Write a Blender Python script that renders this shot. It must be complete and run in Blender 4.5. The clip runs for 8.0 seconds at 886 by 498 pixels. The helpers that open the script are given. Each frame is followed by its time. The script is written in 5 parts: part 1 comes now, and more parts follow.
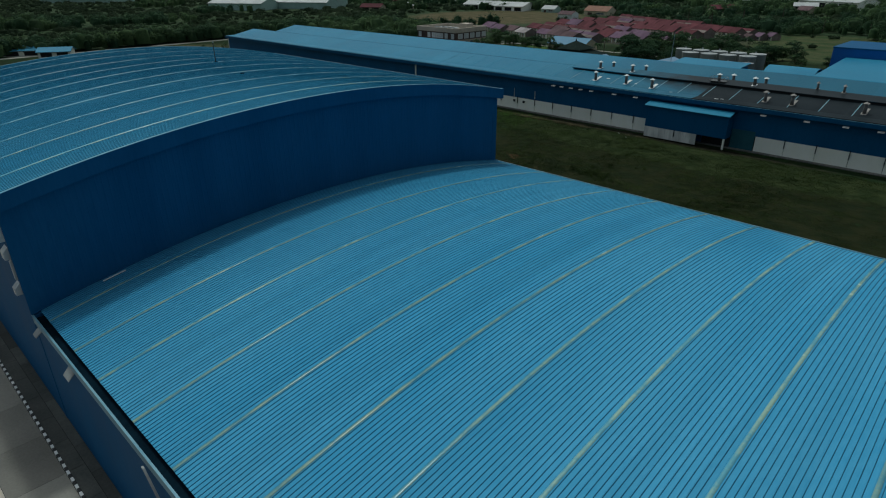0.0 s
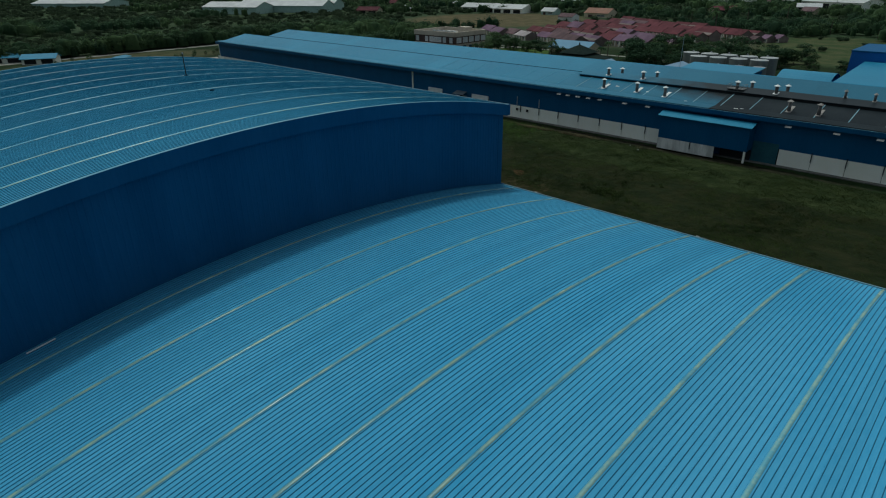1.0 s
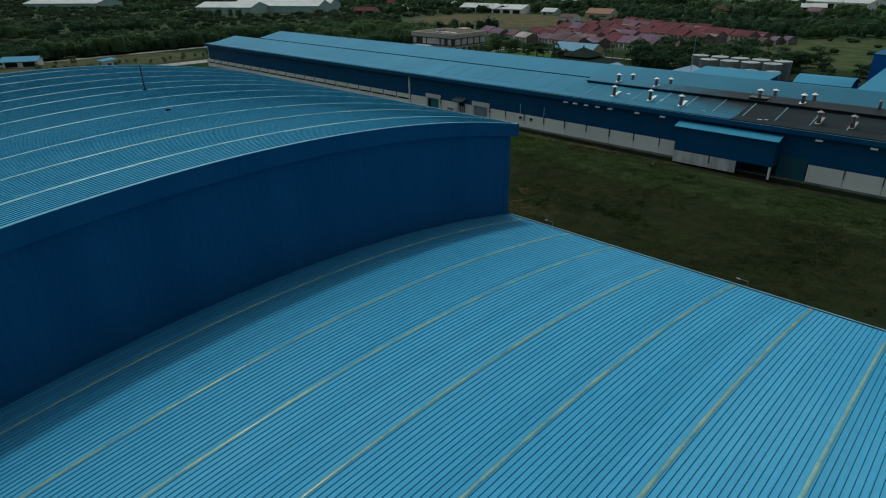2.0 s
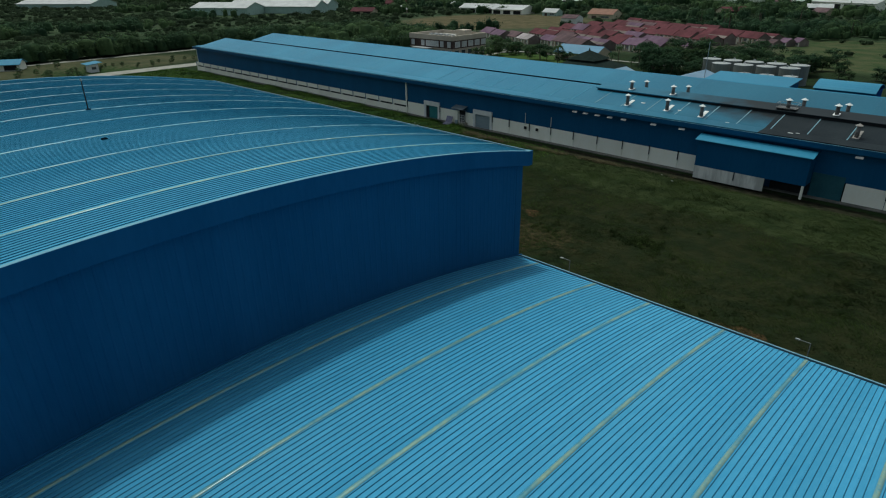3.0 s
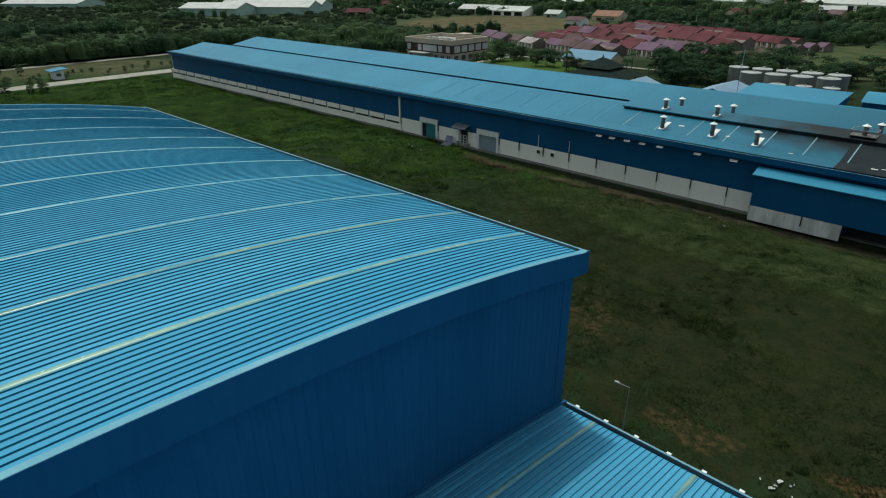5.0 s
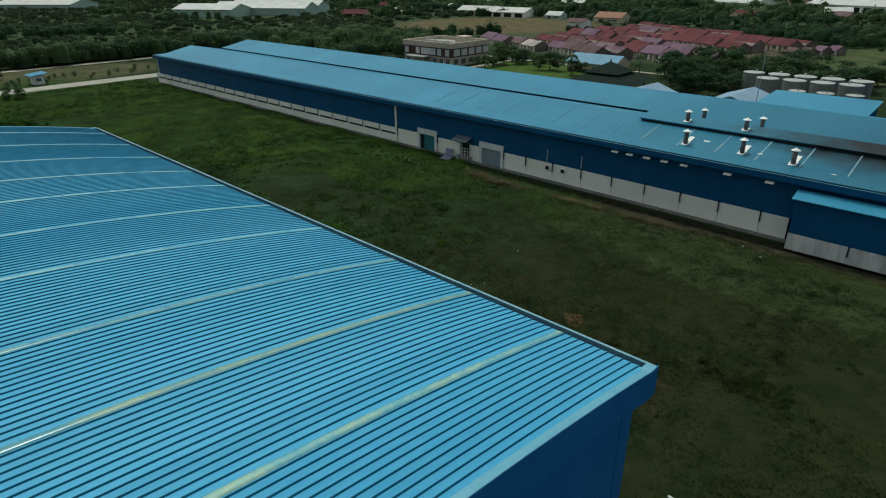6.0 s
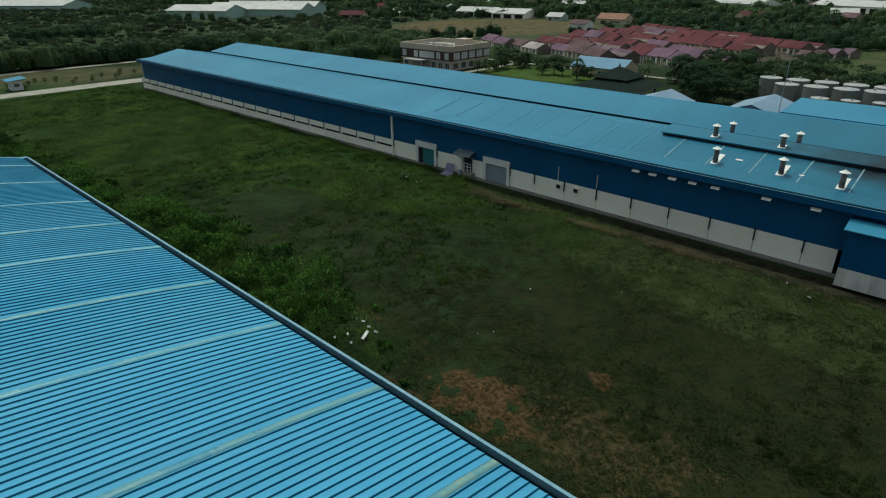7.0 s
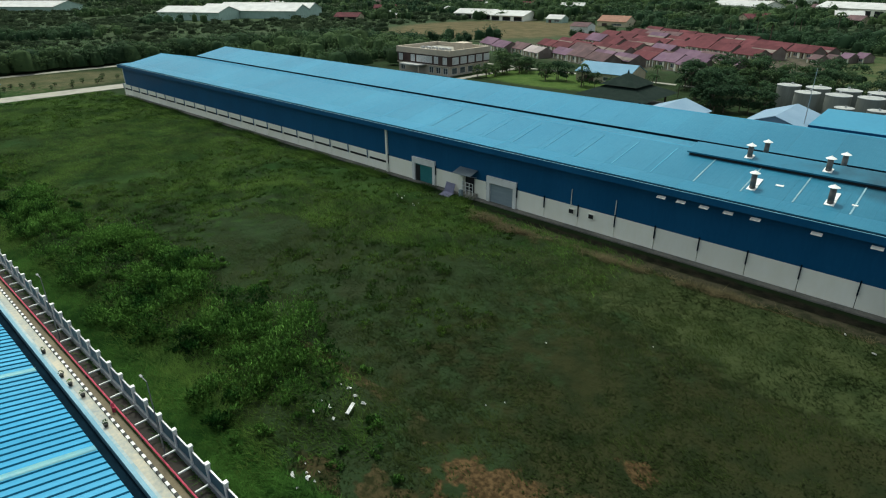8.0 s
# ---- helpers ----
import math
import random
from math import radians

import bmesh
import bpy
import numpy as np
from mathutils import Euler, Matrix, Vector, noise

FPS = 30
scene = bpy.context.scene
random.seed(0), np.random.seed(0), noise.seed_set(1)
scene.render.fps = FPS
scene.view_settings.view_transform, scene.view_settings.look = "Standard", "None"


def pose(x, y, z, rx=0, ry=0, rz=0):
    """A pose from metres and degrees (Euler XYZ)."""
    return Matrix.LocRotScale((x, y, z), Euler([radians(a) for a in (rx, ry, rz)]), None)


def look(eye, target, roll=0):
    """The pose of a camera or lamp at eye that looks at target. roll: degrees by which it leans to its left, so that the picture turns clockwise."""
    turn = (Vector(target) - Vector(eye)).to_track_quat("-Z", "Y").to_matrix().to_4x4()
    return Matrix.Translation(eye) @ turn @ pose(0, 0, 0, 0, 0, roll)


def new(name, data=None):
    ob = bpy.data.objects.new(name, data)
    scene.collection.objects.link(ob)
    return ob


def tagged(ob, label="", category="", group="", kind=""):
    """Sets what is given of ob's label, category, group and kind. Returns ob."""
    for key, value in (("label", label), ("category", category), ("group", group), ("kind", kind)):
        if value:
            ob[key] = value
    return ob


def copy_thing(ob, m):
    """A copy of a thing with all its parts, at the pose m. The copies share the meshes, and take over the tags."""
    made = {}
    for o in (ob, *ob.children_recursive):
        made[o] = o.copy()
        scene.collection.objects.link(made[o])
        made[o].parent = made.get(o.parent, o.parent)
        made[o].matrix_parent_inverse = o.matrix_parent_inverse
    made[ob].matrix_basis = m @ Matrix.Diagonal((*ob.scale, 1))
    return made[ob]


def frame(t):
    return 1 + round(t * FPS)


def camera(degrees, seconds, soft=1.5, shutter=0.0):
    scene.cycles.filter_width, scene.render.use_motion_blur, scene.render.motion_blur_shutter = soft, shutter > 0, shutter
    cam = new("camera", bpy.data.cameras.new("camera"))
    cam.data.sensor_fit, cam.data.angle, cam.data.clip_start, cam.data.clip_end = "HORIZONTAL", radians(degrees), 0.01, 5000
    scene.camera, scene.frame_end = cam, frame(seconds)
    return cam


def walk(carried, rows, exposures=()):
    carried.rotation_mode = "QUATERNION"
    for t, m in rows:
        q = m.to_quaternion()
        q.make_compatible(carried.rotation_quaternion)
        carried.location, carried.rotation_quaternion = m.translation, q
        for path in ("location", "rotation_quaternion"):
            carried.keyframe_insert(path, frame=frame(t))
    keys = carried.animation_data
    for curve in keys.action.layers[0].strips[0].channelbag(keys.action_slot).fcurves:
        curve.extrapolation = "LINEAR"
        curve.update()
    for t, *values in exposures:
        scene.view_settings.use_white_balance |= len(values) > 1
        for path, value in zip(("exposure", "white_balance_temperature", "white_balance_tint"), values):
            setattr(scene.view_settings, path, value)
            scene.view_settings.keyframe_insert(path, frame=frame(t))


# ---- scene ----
cam = camera(73.0, 8.0, soft=1.15)
PATH = [
    (0, (-6.894, 1.231, 35.221), (-8.155, 2.532, 34.373), -0.3),
    (0.5, (-10.28, 4.715, 35.001), (-11.541, 6.019, 34.158), -0.4),
    (1, (-14.021, 8.514, 35.056), (-15.282, 9.819, 34.214), -0.6),
    (1.5, (-17.745, 12.427, 35.002), (-19.003, 13.733, 34.16), -0.6),
    (3, (-29.119, 24.387, 34.716), (-30.374, 25.696, 33.874), -0.6),
    (3.5, (-32.913, 28.465, 34.604), (-34.168, 29.774, 33.761), -0.6),
    (4, (-36.599, 32.155, 34.408), (-37.852, 33.467, 33.567), -0.6),
    (4.5, (-40.449, 36.161, 34.216), (-41.701, 37.474, 33.375), -0.5),
    (6, (-51.895, 47.85, 33.805), (-53.143, 49.169, 32.966), -0.4),
    (6.5, (-55.593, 51.636, 33.54), (-56.84, 52.957, 32.704), -0.4),
    (7, (-59.518, 55.45, 33.533), (-60.763, 56.773, 32.696), -0.4),
    (7.5, (-63.434, 59.354, 33.375), (-64.676, 60.681, 32.541), -0.3),
    (8, (-67.289, 63.269, 33.352), (-68.528, 64.599, 32.519), -0.3),
]
walk(cam, [(t, look(eye, target, roll)) for t, eye, target, roll in PATH],
     exposures=[(t, e, k, -4) for t, e, k in ((0.0, -1.02, 5900), (1.5, -0.92, 5950), (3.5, -0.49, 6200), (4.5, -0.28, 6350), (6.0, -0.42, 6450), (7.0, -0.46, 6450), (7.5, -0.13, 6500), (8.0, 0.18, 6500))])

# ---- world, sun ----
SUN = Vector((-4.15, 2.1, 10.0)).normalized()
world = bpy.data.worlds.new("sky")
scene.world = world
world.use_nodes = True
wn = world.node_tree.nodes
wn.clear()
sky = wn.new("ShaderNodeTexSky")
sky.sky_type = "NISHITA"
sky.sun_disc = False
sky.sun_elevation = math.asin(SUN.z)
sky.sun_rotation = math.atan2(SUN.x, SUN.y)
sky.air_density, sky.dust_density, sky.ozone_density = 1.0, 5.0, 1.0
bg = wn.new("ShaderNodeBackground")
bg.inputs["Strength"].default_value = 0.148
wo = wn.new("ShaderNodeOutputWorld")
haze = wn.new("ShaderNodeHueSaturation")
haze.inputs["Saturation"].default_value = 0.5
world.node_tree.links.new(sky.outputs[0], haze.inputs["Color"])
world.node_tree.links.new(haze.outputs[0], bg.inputs["Color"])
world.node_tree.links.new(bg.outputs[0], wo.inputs["Surface"])
sun = new("sun", bpy.data.lights.new("sun", "SUN"))
sun.data.energy, sun.data.angle, sun.data.color = 1.85, radians(3.0), (1.0, 0.98, 0.95)
sun.rotation_euler = (-SUN).to_track_quat("-Z", "Y").to_euler()


# ---- materials ----
def material(name, a, b, rough=0.6, scale=0.5, fine=8.0, bump=0.0, spec=0.4, metal=0.0, rand=0.0, island=0.0,
             stretch=(1, 1, 1), contrast=1.0, rough_var=0.1, thin=0.0):
    """Two colours mixed by noise at two scales in world space, with grain, roughness wear and relief; thin: how far light shines through, for leaves."""
    m = bpy.data.materials.new(name)
    m.use_nodes = True
    n, ln = m.node_tree.nodes, m.node_tree.links
    p = n["Principled BSDF"]
    g = n.new("ShaderNodeNewGeometry")
    mp = n.new("ShaderNodeMapping")
    mp.inputs["Scale"].default_value = stretch
    ln.new(g.outputs["Position"], mp.inputs["Vector"])
    n1, n2 = n.new("ShaderNodeTexNoise"), n.new("ShaderNodeTexNoise")
    n1.inputs["Scale"].default_value, n1.inputs["Detail"].default_value = scale, 4
    n2.inputs["Scale"].default_value, n2.inputs["Detail"].default_value = fine, 3
    ln.new(mp.outputs[0], n1.inputs["Vector"])
    ln.new(mp.outputs[0], n2.inputs["Vector"])
    add = n.new("ShaderNodeMath")
    add.operation = "MULTIPLY_ADD"
    add.inputs[1].default_value, add.inputs[2].default_value = 0.45, -0.22
    ln.new(n2.outputs["Fac"], add.inputs[0])
    tot = n.new("ShaderNodeMath")
    ln.new(n1.outputs["Fac"], tot.inputs[0])
    ln.new(add.outputs[0], tot.inputs[1])
    ramp = n.new("ShaderNodeMapRange")
    ramp.inputs["From Min"].default_value = 0.5 - 0.2 / contrast
    ramp.inputs["From Max"].default_value = 0.5 + 0.2 / contrast
    ln.new(tot.outputs[0], ramp.inputs["Value"])
    mix = n.new("ShaderNodeMix")
    mix.data_type = "RGBA"
    mix.inputs["A"].default_value, mix.inputs["B"].default_value = (*a, 1), (*b, 1)
    ln.new(ramp.outputs[0], mix.inputs["Factor"])
    col = mix.outputs["Result"]
    if rand or island:
        src = n.new("ShaderNodeObjectInfo").outputs["Random"] if rand else g.outputs["Random Per Island"]
        k = rand or island
        mr = n.new("ShaderNodeMapRange")
        mr.inputs["To Min"].default_value, mr.inputs["To Max"].default_value = 1 - k, 1 + k
        ln.new(src, mr.inputs["Value"])
        hsv = n.new("ShaderNodeHueSaturation")
        ln.new(mr.outputs[0], hsv.inputs["Value"])
        ln.new(col, hsv.inputs["Color"])
        col = hsv.outputs[0]
    ln.new(col, p.inputs["Base Color"])
    rr = n.new("ShaderNodeMapRange")
    rr.inputs["To Min"].default_value, rr.inputs["To Max"].default_value = max(0.03, rough - rough_var), min(1, rough + rough_var)
    ln.new(n1.outputs["Fac"], rr.inputs["Value"])
    ln.new(rr.outputs[0], p.inputs["Roughness"])
    p.inputs["Specular IOR Level"].default_value = spec
    p.inputs["Metallic"].default_value = metal
    if bump:
        bp = n.new("ShaderNodeBump")
        bp.inputs["Strength"].default_value, bp.inputs["Distance"].default_value = 0.6, bump
        ln.new(n2.outputs["Fac"], bp.inputs["Height"])
        ln.new(bp.outputs[0], p.inputs["Normal"])
    if thin:
        leaf, both = n.new("ShaderNodeBsdfTranslucent"), n.new("ShaderNodeMixShader")
        ln.new(col, leaf.inputs["Color"])
        both.inputs["Fac"].default_value = thin
        ln.new(p.outputs[0], both.inputs[1])
        ln.new(leaf.outputs[0], both.inputs[2])
        ln.new(both.outputs[0], n["Material Output"].inputs["Surface"])
    return m


ROOF = material("blue_roof_paint", (0.062, 0.278, 0.468), (0.098, 0.338, 0.524), 0.5, 0.12, 5, 0.002, 0.006, rand=0.06, stretch=(1, 0.25, 1))
ROOF_FAR = material("blue_roof_paint_pale", (0.026, 0.181, 0.298), (0.048, 0.230, 0.355), 0.45, 0.07, 1.5, 0.004, 0.12, rand=0.05)
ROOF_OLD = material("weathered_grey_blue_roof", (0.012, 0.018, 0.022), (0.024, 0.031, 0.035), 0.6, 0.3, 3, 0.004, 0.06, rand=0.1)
VERGE = material("blue_flashing", (0.09, 0.29, 0.40), (0.15, 0.36, 0.46), 0.4, 0.5, 6, 0.002, 0.4)
STRIP = material("yellowed_fibreglass", (0.105, 0.300, 0.365), (0.255, 0.385, 0.300), 0.24, 0.7, 6, 0.004, 0.45, rand=0.2, stretch=(1, 0.7, 1), contrast=1.4)
STRIP_TALL = material("bluish_fibreglass", (0.085, 0.296, 0.408), (0.170, 0.368, 0.385), 0.28, 0.7, 6, 0.004, 0.35, rand=0.15, stretch=(1, 0.7, 1), contrast=1.4)
STRIP_FAR = material("dull_fibreglass", (0.026, 0.19, 0.31), (0.048, 0.236, 0.362), 0.5, 0.3, 5, 0, 0.12, rand=0.1)
WALL_BLUE = material("blue_wall_cladding", (0.014, 0.088, 0.206), (0.021, 0.107, 0.240), 0.55, 0.25, 4, 0.002, 0.05, stretch=(1, 1, 0.2))
# Near-black even colour for gutter faces, downpipes and small roof fittings.
GUTTER = material("near_black_gutter", (0.003, 0.010, 0.017), (0.006, 0.018, 0.030), 0.9, 1.0, 6, 0.002, 0.02)
WHITE_WALL = material("dirty_white_wall", (0.90, 0.875, 0.74), (0.95, 0.93, 0.82), 0.75, 0.35, 2.5, 0.006, 0.3, rand=0.06, stretch=(1, 1, 0.35))
CONCRETE = material("concrete", (0.22, 0.21, 0.18), (0.36, 0.34, 0.29), 0.85, 0.25, 5, 0.01, 0.3)
CONC_DARK = material("damp_concrete", (0.10, 0.10, 0.09), (0.20, 0.19, 0.165), 0.85, 0.25, 4, 0.01, 0.3, contrast=1.3)
ASPHALT = material("grey_road", (0.20, 0.19, 0.165), (0.29, 0.272, 0.235), 0.9, 0.12, 6, 0.01, 0.2, rand=0.3)
SLAB = material("apron_slab", (0.055, 0.06, 0.055), (0.10, 0.10, 0.088), 0.85, 0.3, 5, 0.01, 0.2, rand=0.35)
PALE_SLAB = material("pale_road_slab", (0.48, 0.42, 0.345), (0.58, 0.51, 0.42), 0.9, 0.25, 5, 0.01, 0.2, rand=0.1)
# Near-black paint for shade inside openings; also the bed under slab joints.
DARK = material("opening_shade", (0.012, 0.013, 0.014), (0.02, 0.022, 0.024), 0.9, 1, 6)
BLACKISH = material("black_paint", (0.02, 0.02, 0.02), (0.04, 0.04, 0.038), 0.7, 1, 8)
WHITE = material("white_paint", (0.70, 0.70, 0.67), (0.80, 0.80, 0.78), 0.6, 0.8, 6, 0.002)
GALV = material("galvanised_steel", (0.42, 0.43, 0.44), (0.58, 0.59, 0.60), 0.38, 1.5, 12, 0.001, 0.5, metal=0.7)
DINGY = material("grimy_white_sheet", (0.20, 0.18, 0.16), (0.34, 0.31, 0.28), 0.7, 0.8, 6)
TANK = material("weathered_tank_steel", (0.15, 0.165, 0.15), (0.235, 0.25, 0.225), 0.5, 0.35, 3, 0.004, 0.4, metal=0.1, stretch=(1, 1, 0.15))
RED = material("red_pipe_paint", (0.32, 0.026, 0.060), (0.48, 0.050, 0.10), 0.6, 1.2, 8)
TEAL_DARK = material("dark_teal_door", (0.025, 0.095, 0.120), (0.038, 0.125, 0.150), 0.5, 0.6, 4, 0, 0.2)
TEAL = material("teal_door", (0.03, 0.17, 0.18), (0.05, 0.22, 0.23), 0.4, 0.6, 4)
GREYDOOR = material("grey_shutter", (0.22, 0.28, 0.31), (0.29, 0.35, 0.38), 0.5, 0.5, 6, stretch=(1, 1, 4))
HOUSE_BLUE = material("pale_blue_house_roof", (0.06, 0.19, 0.30), (0.10, 0.24, 0.36), 0.5, 0.2, 3, 0.002, 0.2)
PURPLE = material("faded_violet_sheet", (0.14, 0.14, 0.22), (0.2, 0.2, 0.29), 0.6, 0.8, 5)
GREYWALL = material("grey_brown_render", (0.12, 0.095, 0.08), (0.2, 0.165, 0.145), 0.9, 0.4, 4, 0.004, rand=0.2)
CREAM = material("cream_plaster", (0.46, 0.39, 0.27), (0.58, 0.50, 0.36), 0.85, 0.4, 4, 0.004, rand=0.12)
REDROOF = material("red_tile_roof", (0.078, 0.023, 0.029), (0.132, 0.044, 0.050), 0.85, 0.25, 2.5, 0.01, 0.1, rand=0.22)
PALEROOF = material("faded_pale_roof", (0.24, 0.20, 0.20), (0.36, 0.31, 0.30), 0.8, 0.25, 2.5, 0.01, rand=0.2)
PINKROOF = material("mauve_tile_roof", (0.110, 0.066, 0.100), (0.170, 0.108, 0.148), 0.85, 0.25, 2.5, 0.01, 0.1, rand=0.15)
DULLROOF = material("brown_grey_tile_roof", (0.085, 0.055, 0.060), (0.145, 0.092, 0.095), 0.85, 0.25, 2.5, 0.01, 0.1, rand=0.18)
BROWN = material("dark_brown_facade", (0.045, 0.025, 0.022), (0.075, 0.045, 0.038), 0.6, 0.5, 4)
BEIGE = material("beige_facade", (0.44, 0.37, 0.29), (0.54, 0.47, 0.38), 0.8, 0.3, 4)
GLASS = material("window_glass", (0.05, 0.065, 0.075), (0.09, 0.11, 0.12), 0.12, 0.4, 3, 0, 0.6)
PALEGLASS = material("curtained_window", (0.45, 0.46, 0.46), (0.6, 0.61, 0.6), 0.3, 0.6, 3, 0, 0.5)
DARKTHATCH = material("dark_green_shingle", (0.009, 0.018, 0.015), (0.020, 0.031, 0.026), 0.9, 0.6, 4, 0.01, 0.06)
TIN = material("white_sheet_roof", (0.36, 0.36, 0.35), (0.50, 0.50, 0.485), 0.6, 0.15, 2, 0, 0.4, rand=0.08)
MINT = material("pale_green_wall", (0.33, 0.46, 0.40), (0.42, 0.55, 0.49), 0.7, 0.3, 3)
RUST = material("rust_orange_roof", (0.20, 0.095, 0.06), (0.28, 0.14, 0.09), 0.8, 0.3, 3)
BARK = material("bark", (0.08, 0.06, 0.045), (0.14, 0.11, 0.085), 0.9, 2, 14, 0.02)
# Both leaf greens are greyed and blued, so distance haze sits in the colour.
LEAF = material("hazy_leaf_green", (0.028, 0.060, 0.027), (0.082, 0.132, 0.054), 0.7, 0.03, 0.5, 0, 0.05, island=0.25, contrast=1.5, thin=0.45)
LEAF_DARK = material("hazy_leaf_dark", (0.026, 0.058, 0.030), (0.052, 0.096, 0.046), 0.7, 0.025, 0.4, 0, 0.05, island=0.25, contrast=1.4, thin=0.45)
# Wide noise contrast; its dark tone paints in shaded hollows between clumps.
BUSH = material("shrub_leaf", (0.012, 0.046, 0.009), (0.088, 0.195, 0.038), 0.8, 0.24, 0.8, 0, 0.05, island=0.2, contrast=1.9, thin=0.25)
GRASS = material("grass_blade", (0.020, 0.034, 0.010), (0.046, 0.068, 0.020), 0.8, 0.13, 0.8, 0, 0.04, island=0.14, contrast=1.5, thin=0.55)
DRY = material("dry_grass", (0.068, 0.060, 0.030), (0.130, 0.110, 0.060), 0.8, 0.5, 3, 0, 0.1, island=0.3, thin=0.4)
STRIP_FAINT = material("dusty_fibreglass", (0.045, 0.225, 0.345), (0.095, 0.285, 0.40), 0.5, 0.6, 5, 0, 0.12, rand=0.25)
STRIP_PALE = material("pale_fibreglass", (0.13, 0.26, 0.33), (0.28, 0.42, 0.46), 0.5, 0.8, 5, 0, 0.12, rand=0.15)
# Darker roof blues that paint shade onto the rib sides and grooves.
RIB_SHADE_PALE = material("pale_rib_side_shade", (0.016, 0.120, 0.210), (0.024, 0.145, 0.245), 0.6, 0.6, 6, 0, 0.2)
RIB_SHADE = material("dark_rib_side_shade", (0.009, 0.080, 0.146), (0.015, 0.104, 0.182), 0.6, 0.6, 6, 0, 0.02)
FLUE = material("sooty_steel_flue", (0.09, 0.085, 0.08), (0.17, 0.165, 0.155), 0.5, 1.2, 8, 0.002, 0.4, metal=0.3, rand=0.2)
TANK_TOP = material("pale_tank_roof", (0.26, 0.27, 0.26), (0.40, 0.41, 0.39), 0.6, 0.5, 3)
FAR_BLUE = material("factory_blue_cladding", (0.006, 0.078, 0.185), (0.011, 0.100, 0.225), 0.5, 0.2, 3, 0.002, 0.2, stretch=(1, 1, 0.2))
RANK = material("rank_green_blade", (0.026, 0.060, 0.012), (0.072, 0.130, 0.026), 0.8, 0.13, 0.6, 0, 0.05, island=0.25, contrast=1.5, thin=0.45)
SCRUB_FAR = material("olive_scrub", (0.032, 0.054, 0.028), (0.053, 0.077, 0.040), 0.8, 0.02, 0.3, 0, 0.04, island=0.15, thin=0.55)
VERDANT = material("fresh_grass_blade", (0.020, 0.062, 0.011), (0.052, 0.125, 0.023), 0.8, 0.2, 0.8, 0, 0.05, island=0.25, contrast=1.5, thin=0.4)
STAINED = material("stained_apron_concrete", (0.26, 0.30, 0.30), (0.52, 0.47, 0.36), 0.8, 0.22, 3, 0.006, 0.2, contrast=1.3)
RUBBISH = material("pale_rubbish", (0.45, 0.45, 0.43), (0.7, 0.7, 0.68), 0.6, 3, 10, rand=0.2)


def ground_material():
    """Field soil and rank grass, lawn and leaf litter, with bare brown earth in ragged patches."""
    m = bpy.data.materials.new("field_ground")
    m.use_nodes = True
    n, ln = m.node_tree.nodes, m.node_tree.links
    p = n["Principled BSDF"]
    g = n.new("ShaderNodeNewGeometry")

    def noise_tex(scale, detail=4.0):
        t = n.new("ShaderNodeTexNoise")
        t.inputs["Scale"].default_value, t.inputs["Detail"].default_value = scale, detail
        ln.new(g.outputs["Position"], t.inputs["Vector"])
        return t.outputs["Fac"]

    def span(src, lo, hi):
        r = n.new("ShaderNodeMapRange")
        r.inputs["From Min"].default_value, r.inputs["From Max"].default_value = lo, hi
        ln.new(src, r.inputs["Value"])
        return r.outputs[0]

    def mixed(fac, a, b):
        x = n.new("ShaderNodeMix")
        x.data_type = "RGBA"
        ln.new(fac, x.inputs["Factor"])
        for key, v in (("A", a), ("B", b)):
            if isinstance(v, tuple):
                x.inputs[key].default_value = (*v, 1)
            else:
                ln.new(v, x.inputs[key])
        return x.outputs["Result"]

    def patch(x, y, rx, ry, ragged):
        """1 inside an ellipse with a ragged edge, else 0."""
        mp = n.new("ShaderNodeMapping")
        mp.inputs["Location"].default_value = (-x / rx, -y / ry, 0)
        mp.inputs["Scale"].default_value = (1 / rx, 1 / ry, 0)
        ln.new(g.outputs["Position"], mp.inputs["Vector"])
        ln2 = n.new("ShaderNodeVectorMath")
        ln2.operation = "LENGTH"
        ln.new(mp.outputs[0], ln2.inputs[0])
        a = n.new("ShaderNodeMath")
        a.operation = "MULTIPLY_ADD"
        a.inputs[1].default_value = ragged
        ln.new(noise_tex(0.55, 6), a.inputs[0])
        ln.new(ln2.outputs["Value"], a.inputs[2])
        return span(a.outputs[0], 1.0 + ragged * 0.5 + 0.12, 1.0 + ragged * 0.5 - 0.12)

    col = mixed(span(noise_tex(0.035), 0.35, 0.65), (0.013, 0.023, 0.009), (0.023, 0.031, 0.014))
    col = mixed(span(noise_tex(0.22, 6), 0.42, 0.58), col, (0.020, 0.037, 0.014))
    col = mixed(span(noise_tex(0.9), 0.4, 0.75), col, (0.021, 0.034, 0.015))
    axes = n.new("ShaderNodeSeparateXYZ")
    ln.new(g.outputs["Position"], axes.inputs[0])
    west, north = span(axes.outputs["X"], -338.0, -348.0), span(axes.outputs["Y"], 282.0, 292.0)
    far = n.new("ShaderNodeMath")
    far.operation = "MAXIMUM"
    ln.new(west, far.inputs[0])
    ln.new(north, far.inputs[1])
    floor = mixed(span(noise_tex(0.03), 0.35, 0.65), (0.032, 0.054, 0.026), (0.052, 0.074, 0.037))
    col = mixed(far.outputs[0], col, floor)
    tired = mixed(span(noise_tex(0.4, 6), 0.4, 0.6), (0.014, 0.020, 0.008), (0.022, 0.025, 0.010))
    col = mixed(patch(-52, 103, 48, 25, 1.5), col, tired)
    sward = mixed(span(noise_tex(0.3, 6), 0.4, 0.6), (0.022, 0.033, 0.012), (0.036, 0.047, 0.018))
    col = mixed(patch(-55, 121, 50, 9, 0.9), col, sward)
